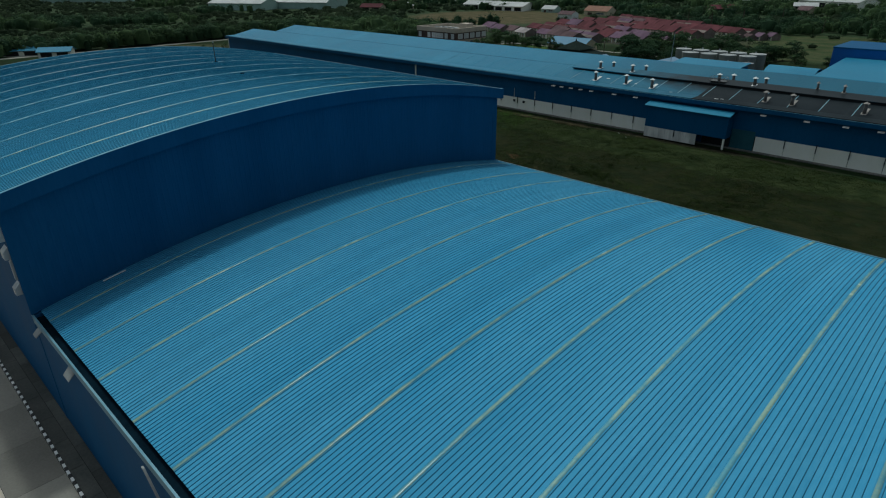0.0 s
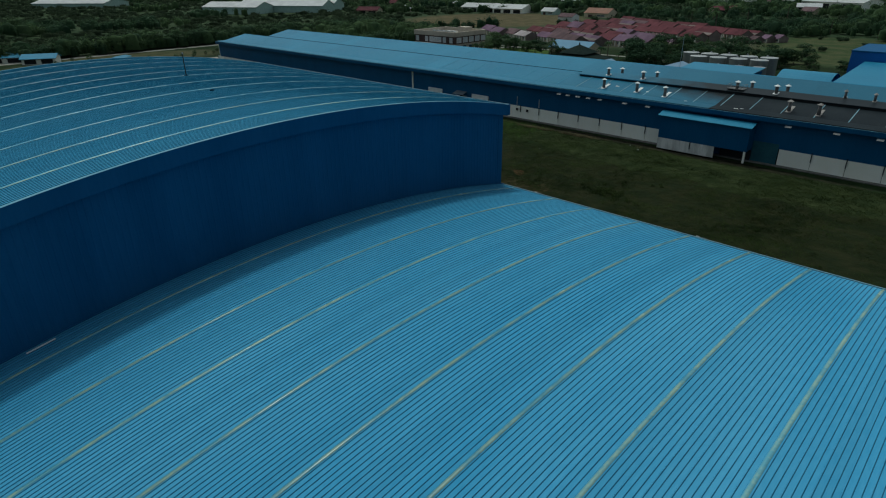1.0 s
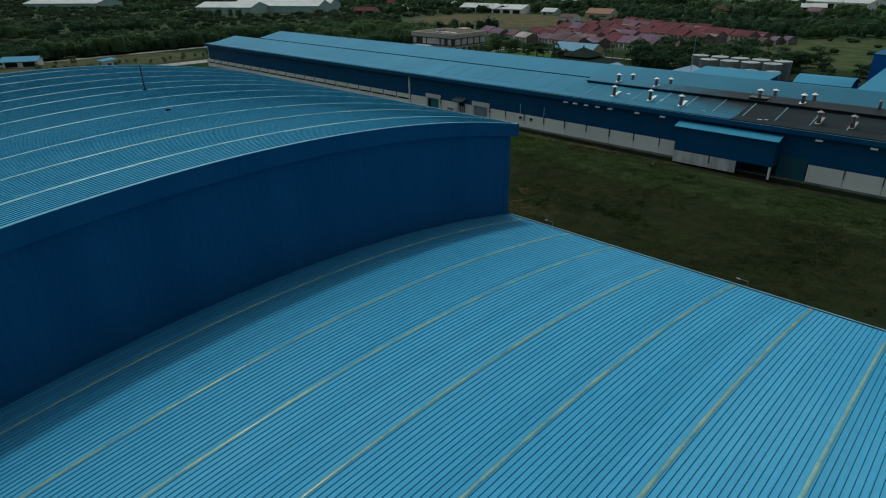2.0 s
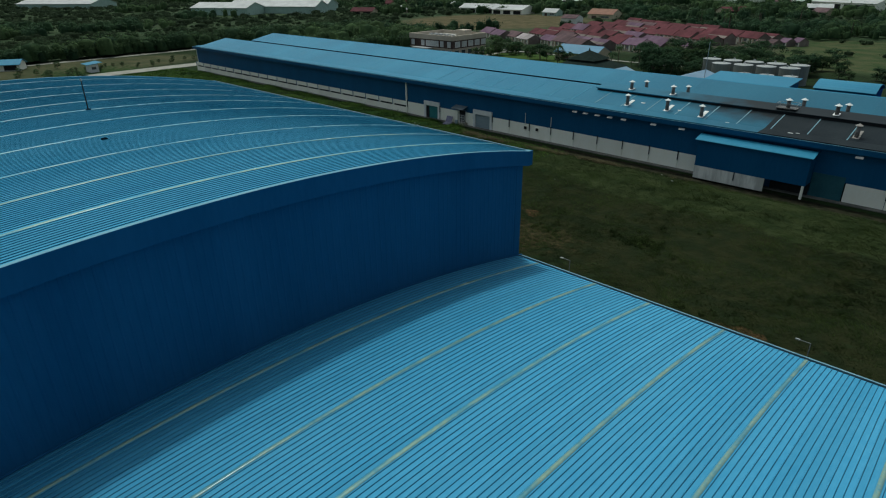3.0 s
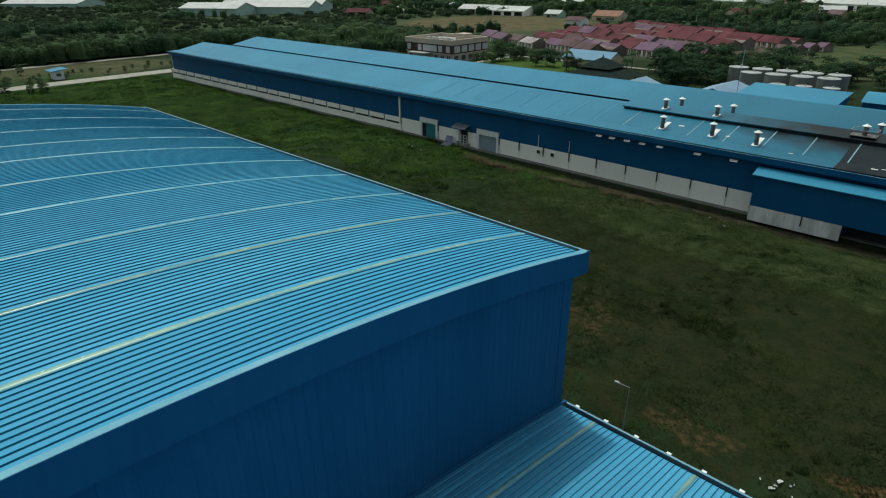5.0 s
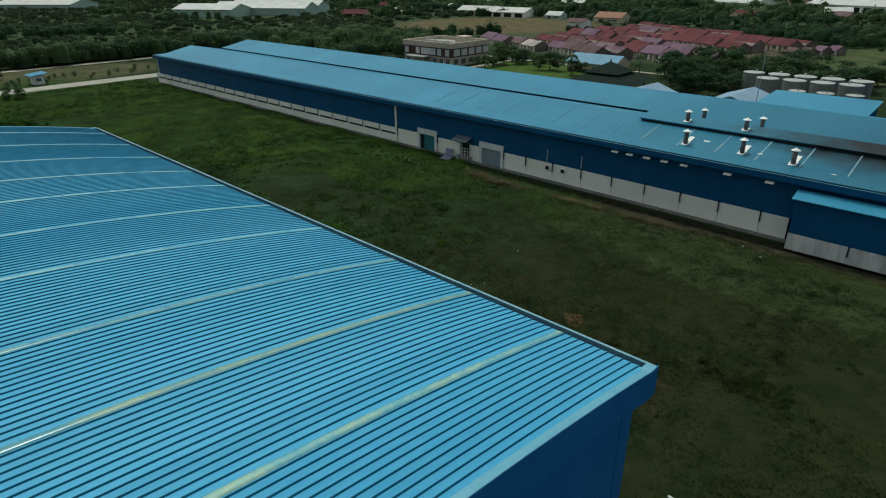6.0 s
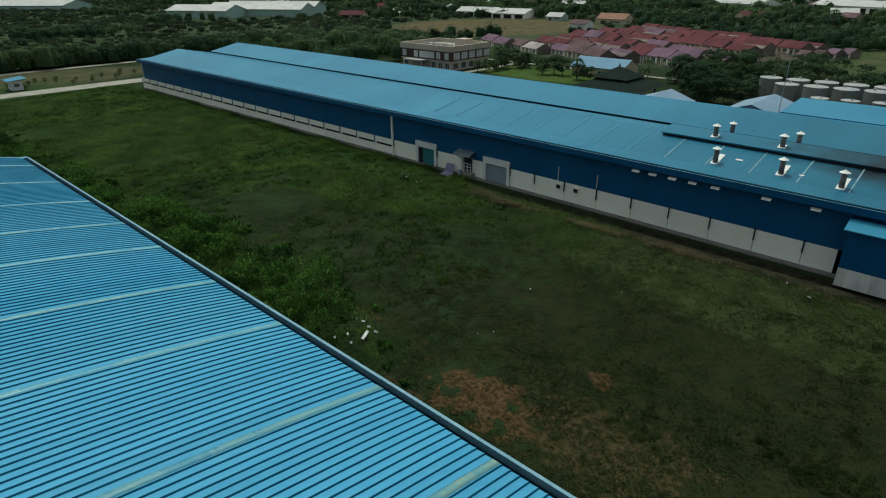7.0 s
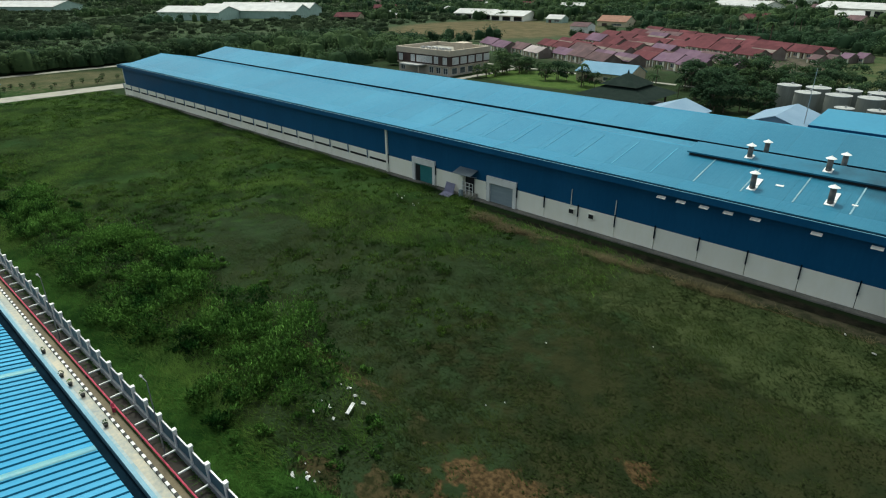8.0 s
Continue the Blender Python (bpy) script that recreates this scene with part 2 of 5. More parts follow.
    soil = mixed(span(noise_tex(2.5, 6), 0.4, 0.62), (0.037, 0.025, 0.012), (0.088, 0.057, 0.027))
    straw = mixed(span(noise_tex(1.6, 6), 0.42, 0.62), (0.020, 0.022, 0.009), (0.054, 0.043, 0.021))
    col = mixed(patch(-75, 89.5, 8, 4.5, 2.6), col, straw)
    col = mixed(patch(-90, 82.5, 3.5, 1.6, 3.4), col, straw)
    col = mixed(patch(-55.5, 81.0, 3.5, 1.6, 2.2), col, straw)
    col = mixed(patch(-96, 80.2, 3.0, 1.8, 2.0), col, straw)
    col = mixed(patch(-85.2, 87.6, 4.6, 2.7, 3.0), col, soil)
    col = mixed(patch(-79.2, 96.8, 1.5, 0.9, 3.0), col, soil)
    col = mixed(patch(-43.2, 82.6, 2.6, 1.3, 2.6), col, soil)
    col = mixed(patch(-105, 90, 9, 0.7, 1.4), col, straw)
    damp = mixed(span(noise_tex(0.8), 0.4, 0.6), (0.013, 0.014, 0.009), (0.028, 0.026, 0.017))
    col = mixed(patch(-88, 127.9, 34, 0.5, 4.5), col, straw)
    mud = mixed(span(noise_tex(0.7, 6), 0.4, 0.6), (0.018, 0.020, 0.011), (0.036, 0.034, 0.021))
    col = mixed(patch(-76, 130.9, 46, 2.3, 0.9), col, mud)
    col = mixed(patch(-82, 132.5, 42, 0.75, 0.5), col, damp)
    dryfield = mixed(span(noise_tex(0.12), 0.35, 0.65), (0.070, 0.066, 0.032), (0.125, 0.100, 0.056))
    verge = mixed(span(noise_tex(0.15, 6), 0.35, 0.65), (0.048, 0.056, 0.026), (0.085, 0.082, 0.044))
    col = mixed(patch(-314, 112, 22, 45, 0.3), col, verge)
    col = mixed(patch(-335, 405, 68, 74, 0.6), col, dryfield)
    meadow = mixed(span(noise_tex(0.12, 6), 0.38, 0.62), (0.036, 0.060, 0.022), (0.075, 0.082, 0.038))
    col = mixed(patch(-88, 345, 42, 62, 0.5), col, meadow)
    trodden = mixed(span(noise_tex(0.25, 6), 0.4, 0.6), (0.045, 0.046, 0.032), (0.095, 0.080, 0.062))
    col = mixed(patch(-192, 338, 72, 48, 0.4), col, trodden)
    rank = mixed(span(noise_tex(0.11), 0.35, 0.65), (0.014, 0.038, 0.009), (0.030, 0.060, 0.015))
    col = mixed(patch(-232, 104, 76, 30, 1.6), col, rank)
    col = mixed(patch(-150, 126, 40, 7, 1.6), col, rank)
    col = mixed(patch(-160, 78.5, 75, 3.2, 0.8), col, rank)
    lawn = mixed(span(noise_tex(0.2), 0.35, 0.65), (0.042, 0.080, 0.018), (0.066, 0.104, 0.026))
    col = mixed(patch(-184, 246, 34, 15, 0.4), col, lawn)
    ln.new(col, p.inputs["Base Color"])
    p.inputs["Roughness"].default_value = 0.95
    p.inputs["Specular IOR Level"].default_value = 0.04
    bp = n.new("ShaderNodeBump")
    bp.inputs["Strength"].default_value, bp.inputs["Distance"].default_value = 0.7, 0.035
    ln.new(noise_tex(3.0, 6), bp.inputs["Height"])
    hum = n.new("ShaderNodeBump")
    hum.inputs["Strength"].default_value, hum.inputs["Distance"].default_value = 0.9, 0.45
    ln.new(noise_tex(0.6, 5), hum.inputs["Height"])
    ln.new(hum.outputs[0], bp.inputs["Normal"])
    ln.new(bp.outputs[0], p.inputs["Normal"])
    return m


def stained_roof():
    """Blue roof sheet with a black soot bloom round the kiln vents."""
    m = ROOF_FAR.copy()
    m.name = "sooty_blue_roof"
    n, ln = m.node_tree.nodes, m.node_tree.links
    p = n["Principled BSDF"]
    link = p.inputs["Base Color"].links[0]
    src = link.from_socket
    g = n.new("ShaderNodeNewGeometry")
    t = n.new("ShaderNodeTexNoise")
    t.inputs["Scale"].default_value, t.inputs["Detail"].default_value = 0.25, 5
    ln.new(g.outputs["Position"], t.inputs["Vector"])
    mp = n.new("ShaderNodeMapping")
    mp.inputs["Location"].default_value = (46 / 32, -146.6 / 6.5, 0)
    mp.inputs["Scale"].default_value = (1 / 32, 1 / 6.5, 0)
    ln.new(g.outputs["Position"], mp.inputs["Vector"])
    le = n.new("ShaderNodeVectorMath")
    le.operation = "LENGTH"
    ln.new(mp.outputs[0], le.inputs[0])
    a = n.new("ShaderNodeMath")
    a.operation = "MULTIPLY_ADD"
    a.inputs[1].default_value = 0.8
    ln.new(t.outputs["Fac"], a.inputs[0])
    ln.new(le.outputs["Value"], a.inputs[2])
    r = n.new("ShaderNodeMapRange")
    r.inputs["From Min"].default_value, r.inputs["From Max"].default_value = 1.6, 1.05
    r.inputs["To Max"].default_value = 0.95
    ln.new(a.outputs[0], r.inputs["Value"])
    x = n.new("ShaderNodeMix")
    x.data_type = "RGBA"
    x.inputs["B"].default_value = (0.011, 0.012, 0.012, 1)
    film = n.new("ShaderNodeMix")
    film.data_type = "RGBA"
    axis, grow = n.new("ShaderNodeSeparateXYZ"), n.new("ShaderNodeMapRange")
    ln.new(g.outputs["Position"], axis.inputs[0])
    grow.inputs["From Min"].default_value, grow.inputs["From Max"].default_value, grow.inputs["To Max"].default_value = -125.0, -62.0, 0.55
    ln.new(axis.outputs["X"], grow.inputs["Value"])
    ln.new(grow.outputs[0], film.inputs["Factor"])
    film.inputs["B"].default_value = (0.012, 0.055, 0.075, 1)
    ln.new(src, film.inputs["A"])
    ln.new(film.outputs["Result"], x.inputs["A"])
    ln.new(r.outputs[0], x.inputs["Factor"])
    ln.new(x.outputs["Result"], p.inputs["Base Color"])
    return m


GROUND = ground_material()
SOOTY = stained_roof()


# ---- building kit ----
def box(bm, x0, x1, y0, y1, z0, z1):
    v = [bm.verts.new((x, y, z)) for z in (z0, z1) for x, y in ((x0, y0), (x1, y0), (x1, y1), (x0, y1))]
    for f in ((3, 2, 1, 0), (4, 5, 6, 7), (0, 1, 5, 4), (1, 2, 6, 5), (2, 3, 7, 6), (3, 0, 4, 7)):
        bm.faces.new([v[i] for i in f])
    return bm


def boxes(*rows):
    bm = bmesh.new()
    for r in rows:
        box(bm, *r)
    return bm


def tube(bm, x, y, z0, z1, r0, r1=None, n=12, cap=True):
    r1 = r0 if r1 is None else r1
    a = [bm.verts.new((x + r0 * math.cos(i * math.tau / n), y + r0 * math.sin(i * math.tau / n), z0)) for i in range(n)]
    b = [bm.verts.new((x + r1 * math.cos(i * math.tau / n), y + r1 * math.sin(i * math.tau / n), z1)) for i in range(n)]
    for i in range(n):
        bm.faces.new((a[i], a[(i + 1) % n], b[(i + 1) % n], b[i]))
    if cap:
        bm.faces.new(b)
        bm.faces.new(a[::-1])
    return bm


def prism(bm, outline, x0, x1):
    """An outline in (y, z), carried along x and closed at both ends."""
    a = [bm.verts.new((x0, y, z)) for y, z in outline]
    b = [bm.verts.new((x1, y, z)) for y, z in outline]
    k = len(outline)
    for i in range(k):
        bm.faces.new((a[i], a[(i + 1) % k], b[(i + 1) % k], b[i]))
    bm.faces.new(a[::-1])
    bm.faces.new(b)
    return bm


def mesh_of(name, bm, mat, smooth=False):
    bmesh.ops.recalc_face_normals(bm, faces=bm.faces)
    me = bpy.data.meshes.new(name)
    bm.to_mesh(me)
    bm.free()
    me.materials.append(mat)
    if smooth:
        for f in me.polygons:
            f.use_smooth = True
    return me


def part(name, bm, mat, parent, label="", smooth=False):
    """A bmesh in the parent's own coordinates as one mesh object under it."""
    ob = new(name, mesh_of(name, bm, mat, smooth))
    ob.parent = parent
    if label:
        tagged(ob, label)
    return ob


def piece(name, me, parent, at=(0, 0, 0)):
    ob = new(name, me)
    ob.parent, ob.location = parent, at
    return ob


def thing(name, at, label, category, group="", kind=""):
    ob = new(name)
    ob.location = at
    ob.empty_display_size = 0.5
    return tagged(ob, label, category, group, kind)


def single(name, bm, mat, label, category="", group="", kind="", at=(0, 0, 0), smooth=False):
    ob = new(name, mesh_of(name, bm, mat, smooth))
    ob.location = at
    return tagged(ob, label, category, group, kind)


def mesh_np(name, V, F, mat):
    me = bpy.data.meshes.new(name)
    V, F = np.asarray(V, np.float32).reshape(-1, 3), np.asarray(F, np.int32)
    k = F.shape[1]
    me.vertices.add(len(V))
    me.vertices.foreach_set("co", V.ravel())
    me.loops.add(F.size)
    me.loops.foreach_set("vertex_index", F.ravel())
    me.polygons.add(len(F))
    me.polygons.foreach_set("loop_start", np.arange(len(F), dtype=np.int32) * k)
    me.update(calc_edges=True)
    me.materials.append(mat)
    return me


def vnoise(x, y, scale, seed=0):
    """Smooth value noise from 0 to 1 on the plan."""
    x, y = np.asarray(x, float) / scale, np.asarray(y, float) / scale
    i, j = np.floor(x).astype(np.int64), np.floor(y).astype(np.int64)
    u, v = x - i, y - j
    u, v = u * u * (3 - 2 * u), v * v * (3 - 2 * v)

    def h(a, b):
        q = (a * 374761393 + b * 668265263 + seed * 1442695041) & 0x7FFFFFFF
        q = ((q ^ (q >> 13)) * 1274126177) & 0x7FFFFFFF
        return (q % 65536) / 65535.0

    return (h(i, j) * (1 - u) + h(i + 1, j) * u) * (1 - v) + (h(i, j + 1) * (1 - u) + h(i + 1, j + 1) * u) * v


def field_height(x, y):
    by_path = np.clip((x + 125) / 12, 0, 1)
    inside = np.clip((y - 77.5) / 3, 0, 1) * np.clip((131.5 - 2.2 * by_path - y) / 3, 0, 1) * np.clip((x + 277) / 4, 0, 1)
    ditch = 0.5 * by_path * np.exp(-((y - 132.4) / 0.75) ** 2)
    return inside * (0.55 * vnoise(x, y, 11, 3) + 0.55 * vnoise(x, y, 4.3, 5) + 0.12 * vnoise(x, y, 1.6, 9)) - ditch


# ---- ground and roads ----
def ground_axis(lo, hi, a, b, fine, coarse):
    return np.concatenate([np.linspace(lo, a, coarse)[:-1], np.arange(a, b, fine), np.linspace(b, hi, coarse)])


gx = ground_axis(-2600, 1500, -282, 40, 1.0, 24)
gy = ground_axis(-1200, 2600, 76, 134, 1.0, 24)
GX, GY = np.meshgrid(gx, gy)
GZ = field_height(GX, GY) - 0.02
idx = np.arange(GX.size).reshape(GX.shape)
gf = np.stack([idx[:-1, :-1], idx[:-1, 1:], idx[1:, 1:], idx[1:, :-1]], -1).reshape(-1, 4)
tagged(new("ground", mesh_np("ground", np.stack([GX, GY, GZ], -1), gf, GROUND)), "rank green field with bare brown earth patches", "ground", kind="structure")

apron_south = single("apron_south", boxes((-130, 40, 6.0, 7.9, -0.3, 0.04)), DARK, "damp grey concrete apron along the warehouse foot", "apron", kind="structure")
slab_me = mesh_of("slab", boxes((0.02, 3.98, 6.03, 7.1, -0.1, 0.07)), SLAB)
foot_me = mesh_of("slab", boxes((0.02, 3.98, 7.14, 7.88, -0.1, 0.075)), SLAB)
for i in range(32):
    piece("slab", slab_me, apron_south, (-124 + 4 * i, 0, 0))
    piece("slab", foot_me, apron_south, (-122.6 + 4 * i, 0, 0))
road_south = single("road_south", boxes((-400, 60, -9.0, 5.75, -0.3, 0.02)), DARK, "grey concrete service road with paler outer slabs", "road", kind="structure")
# The slab row by the kerb is darker than the two outer rows.
for y0, y1, m, off in ((1.9, 5.74, ASPHALT, 0.0), (-3.5, 1.87, PALE_SLAB, 2.2), (-9.0, -3.53, PALE_SLAB, 0.7)):
    slab_me = mesh_of("slab", boxes((0.015, 5.985, y0, y1, -0.1, 0.04)), m)
    for i in range(24):
        piece("slab", slab_me, road_south, (-124 + 6 * i + off, 0, 0))
single("apron_north", boxes((-170, 40, 65.9, 73.1, -0.3, 0.06)), STAINED, "pale stained concrete apron behind the warehouse", "apron", kind="structure")
# Narrow bluish band laid just above the apron.
single("apron_strip", boxes((-170, 40, 71.2, 72.45, -0.2, 0.066)), material("pale_blue_concrete", (0.20, 0.32, 0.36), (0.40, 0.44, 0.42), 0.35, 0.5, 4, 0.004, 0.4, contrast=1.3),
       "pale blue strip along the concrete apron", "apron", kind="structure")
single("verge_strip", boxes((-170, 40, 73.35, 73.85, -0.3, 0.03)), material("wet_soil", (0.075, 0.055, 0.022), (0.13, 0.10, 0.048), 0.6, 0.4, 4, 0.01),
       "strip of wet brown soil behind the kerb", "soil", kind="structure")
single("road_west", boxes((-290, -281, -200, 230, -0.3, 0.05)), CONCRETE, "pale concrete estate road", "road", kind="structure")
single("road_west_far", boxes((-340.5, -336, -200, 214, -0.3, 0.04)), CONCRETE, "narrow pale concrete road by the tree line", "road", kind="structure")
single("path_office", boxes((-230, -120, 262, 264.2, -0.3, 0.05)), CONCRETE, "pale path in front of the housing estate", "path", kind="structure")
single("path_office_side", boxes((-212, -209, 205, 261.9, -0.3, 0.05)), CONCRETE, "pale path beside the office block", "path", kind="structure")


# ---- the two arched warehouses ----
YC, HALF, RISE = 37.1, 29.0, 3.2
RADIUS = (HALF * HALF + RISE * RISE) / (2 * RISE)
PAN = 0.325


def arch(y):
    return RISE - RADIUS + math.sqrt(RADIUS * RADIUS - (y - YC) ** 2)


def arch_steps(over):
    return [YC - over + 2 * over * i / 44 for i in range(45)]


ARCH_Y = arch_steps(HALF + 0.22)
EAVE_Y_OF = {True: ARCH_Y, False: arch_steps(HALF - 0.42)}


def sheet_mesh(name, pans, mat, tall):
    """A roof sheet of some pans, eave to eave over the arch, with an upstanding rib along each pan."""
    prof, ys, (rib, gap) = [], EAVE_Y_OF[tall], (0.037, 0.034) if tall else (0.03, 0.035)
    for k in range(pans):
        x = k * PAN
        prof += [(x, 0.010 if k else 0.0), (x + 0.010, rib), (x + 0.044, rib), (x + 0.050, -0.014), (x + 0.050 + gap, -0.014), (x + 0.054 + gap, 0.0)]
    prof.append((pans * PAN, 0.010))
    V, F = [], []
    for y in ys:
        V += [(x, y, arch(y) + z) for x, z in prof]
    w = len(prof)
    for j in range(len(ys) - 1):
        F += [(j * w + i, j * w + i + 1, (j + 1) * w + i + 1, (j + 1) * w + i) for i in range(w - 1)]
    me = mesh_np(name, V, F, mat)
    me.materials.append(RIB_SHADE if tall else RIB_SHADE_PALE)
    # Rib side and groove faces take the painted shade colour.
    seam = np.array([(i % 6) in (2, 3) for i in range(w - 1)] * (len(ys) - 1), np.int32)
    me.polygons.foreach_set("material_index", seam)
    return me


LIP = material("pale_gutter_lip", (0.11, 0.26, 0.35), (0.18, 0.34, 0.42), 0.4, 0.6, 6)
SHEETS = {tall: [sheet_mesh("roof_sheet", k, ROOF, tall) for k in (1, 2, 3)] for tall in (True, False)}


def strip_mesh(tall, old):
    """A pan with a raised fibreglass strip along its middle; old picks the yellower colour."""
    ys = EAVE_Y_OF[tall]
    a, b = (0.018, 0.300) if tall else (0.040, 0.278)
    prof = ((0.0, -0.03), (a, -0.03), (a + 0.008, 0.0), (b - 0.008, 0.0), (b, -0.03), (PAN, -0.03))
    V = [(x, y, arch(y) + z) for y in ys for x, z in prof]
    F = [(j * 6 + i, j * 6 + i + 1, j * 6 + i + 7, j * 6 + i + 6) for j in range(len(ys) - 1) for i in range(5)]
    me = mesh_np("skylight_strip", V, F, STRIP if old else STRIP_TALL)
    me.materials.append(ROOF)
    me.polygons.foreach_set("material_index", np.array([0 if i in (1, 2, 3) else 1 for i in range(5)] * (len(ys) - 1), np.int32))
    return me


SKYLIGHTS = {(tall, old): strip_mesh(tall, old) for tall in (True, False) for old in (True, False)}


def arched_band(bm, x0, x1, up, down):
    """A curved band over the arch, from up above it to down below it."""
    rows = []
    for y in ARCH_Y:
        z = arch(y)
        rows.append([bm.verts.new(p) for p in ((x0, y, z - down), (x1, y, z - down), (x1, y, z + up), (x0, y, z + up))])
    for a, b in zip(rows, rows[1:]):
        for i in range(4):
            bm.faces.new((a[i], a[(i + 1) % 4], b[(i + 1) % 4], b[i]))
    bm.faces.new(rows[0])
    bm.faces.new(rows[-1][::-1])
    return bm


def gable_wall(bm, x0, x1, zlow):
    """A gable wall under the arch, with shallow cladding ribs on its outer face, in one skin."""
    s = 1 if x1 > x0 else -1
    prof = []
    y = YC - HALF + 0.3
    while y < YC + HALF - 0.75:
        prof += [(y, 0.0), (y + 0.37, 0.0), (y + 0.40, 0.018), (y + 0.47, 0.018)]
        y += 0.5
    cols = []
    for y, out in prof:
        z = arch(y) - 0.05
        cols.append([bm.verts.new(p) for p in ((x1 + s * out, y, zlow), (x1 + s * out, y, z), (x0, y, z), (x0, y, zlow))])
    for a, b in zip(cols, cols[1:]):
        for i in range(3):
            bm.faces.new((a[i], a[i + 1], b[i + 1], b[i]))
    bm.faces.new(cols[0])
    bm.faces.new(cols[-1][::-1])
    return bm


def warehouse(label, x0, x1, eave, strips, open_west, open_east):
    """An arched warehouse from wall x0 to wall x1; strips: where the skylights lie."""
    w = thing("warehouse", (x0, 0, 0), label, "warehouse")
    L = x1 - x0
    tall = eave > 15
    sheets = SHEETS[tall]

    def up(bm):
        bmesh.ops.translate(bm, verts=bm.verts, vec=(0, 0, eave))
        return bm

    west, east = (-0.4 if open_west else 0.0), L + (0.4 if open_east else -0.02)
    # roof sheets and skylight strips, from one verge to the other
    x = west + (0.22 if open_west else 0.0)
    stops = sorted(s - x0 for s in strips) + [east - (0.22 if open_east else 0.0) + 1e-6]
    lift = eave + 0.02
    for stop in stops:
        while stop - x >= 3 * PAN - 0.01:
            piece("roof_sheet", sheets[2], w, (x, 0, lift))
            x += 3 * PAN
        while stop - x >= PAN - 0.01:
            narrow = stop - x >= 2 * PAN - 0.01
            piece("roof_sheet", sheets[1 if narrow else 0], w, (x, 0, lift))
            x += (2 if narrow else 1) * PAN
        if stop is not stops[-1]:
            # Tall-roof strips west of x = -71 take the bluer colour.
            old = not tall or x0 + x > -71
            tagged(piece("skylight_strip", SKYLIGHTS[tall, old], w, (x, 0, lift + 0.03)), "yellowed translucent fibreglass strip" if old else "bluish translucent fibreglass strip")
            x += PAN
    if open_east:
        part("verge_flashing", up(arched_band(bmesh.new(), x, east, 0.075, 0.02)), VERGE, w, "pale blue folded verge flashing")
        part("fascia", up(arched_band(bmesh.new(), east - 0.06, east + 0.02, 0.06, 1.25)), WALL_BLUE, w)
        part("soffit", up(arched_band(bmesh.new(), L + 0.04, east - 0.065, -1.16, 1.22)), WALL_BLUE, w)
    if open_west:
        part("verge_flashing", up(arched_band(bmesh.new(), west, west + 0.22, 0.075, 0.02)), VERGE, w, "pale blue folded verge flashing")
        part("fascia", up(arched_band(bmesh.new(), west - 0.02, west + 0.06, 0.06, 1.25)), WALL_BLUE, w)
    for name, xa, xb in (("gable_wall", L - 0.25, L), ("gable_wall", 0.25, 0.0)):
        part(name, up(gable_wall(bmesh.new(), xa, xb, -eave)), WALL_BLUE, w)
    part("side_wall", boxes((0.26, L - 0.26, 7.9, 8.1, 0, eave - 0.5)), WALL_BLUE, w)
    for xc in (0.0, L - 0.25):
        part("corner_flashing", boxes((xc - 0.03, xc + 0.28, 7.86, 8.5, 0, eave - 0.1)), WALL_BLUE, w)
        part("corner_flashing", boxes((xc - 0.03, xc + 0.28, 65.1, 65.94, 0, eave - 0.1)), WALL_BLUE, w)
    part("side_wall", boxes((0.26, L - 0.26, 65.7, 65.9, 0, eave - 0.5)), WALL_BLUE, w)
    for y, s in ((YC - HALF, -1), (YC + HALF, 1)):
        inner, outer = (0.54, 0.66) if tall else (0.10, 0.24)
        lo, hi = sorted((y - s * (0.05 if tall else 0.7), y + s * inner))
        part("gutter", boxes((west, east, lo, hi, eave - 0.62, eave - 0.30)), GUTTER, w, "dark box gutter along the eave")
        a, b = sorted((y + s * inner, y + s * outer))
        part("gutter_lip", boxes((west, east, a, b, eave - 0.66, eave - 0.02)), LIP, w, "pale folded gutter edge")
        e, f = sorted((y + s * 0.20, y + s * (outer + 0.02)))
        for xe in ([west - 0.02] if open_west else []) + ([east - 0.06] if open_east else []):
            part("fascia_return", boxes((xe, xe + 0.08, e, f, eave - 1.27, eave + 0.02)), WALL_BLUE, w)
        c, d = sorted((y - s * 0.10, y + s * (inner - 0.01)))
        for xe in (west if open_west else None, east if open_east else None):
            if xe is not None:
                part("gutter_end", boxes((min(xe, xe + (0.4 if xe == west else -0.4)), max(xe, xe + (0.4 if xe == west else -0.4)), c, d, eave - 0.3, eave + 0.035)), VERGE, w)
    return w


high = warehouse("tall arched blue steel warehouse with ribbed roof", -115.4, -59.15, 20.4,
                 [-62.72, -67.5, -72.95, -78.95, -84.45, -90.25, -95.15, -100.8, -106.6, -112.4], True, True)
low = warehouse("lower arched blue steel warehouse with ribbed roof", -59.12, 30.0, 10.4,
                [-56.6, -50.95, -46.12, -40.2, -34.45, -28.6, -23.65, -18.0, -12.3, -6.65, -1.1, 4.6, 10.3, 16.0, 21.7], False, True)
part("base_flashing", arched_band(bmesh.new(), 0.01, 0.16, 0.10, -0.04), WALL_BLUE, low).location = (0, 0, 10.4)

# translucent wall lights and hoods on the road side
for x, z0, z1, wide, out in ((-60.3, 18.0, 19.0, 0.5, 0.15), (-60.2, 16.7, 17.8, 0.8, 0.5), (-60.6, 15.1, 16.1, 0.9, 0.4), (-60.1, 13.3, 15.0, 0.35, 0.15), (-60.3, 12.1, 13.1, 0.8, 0.45)):
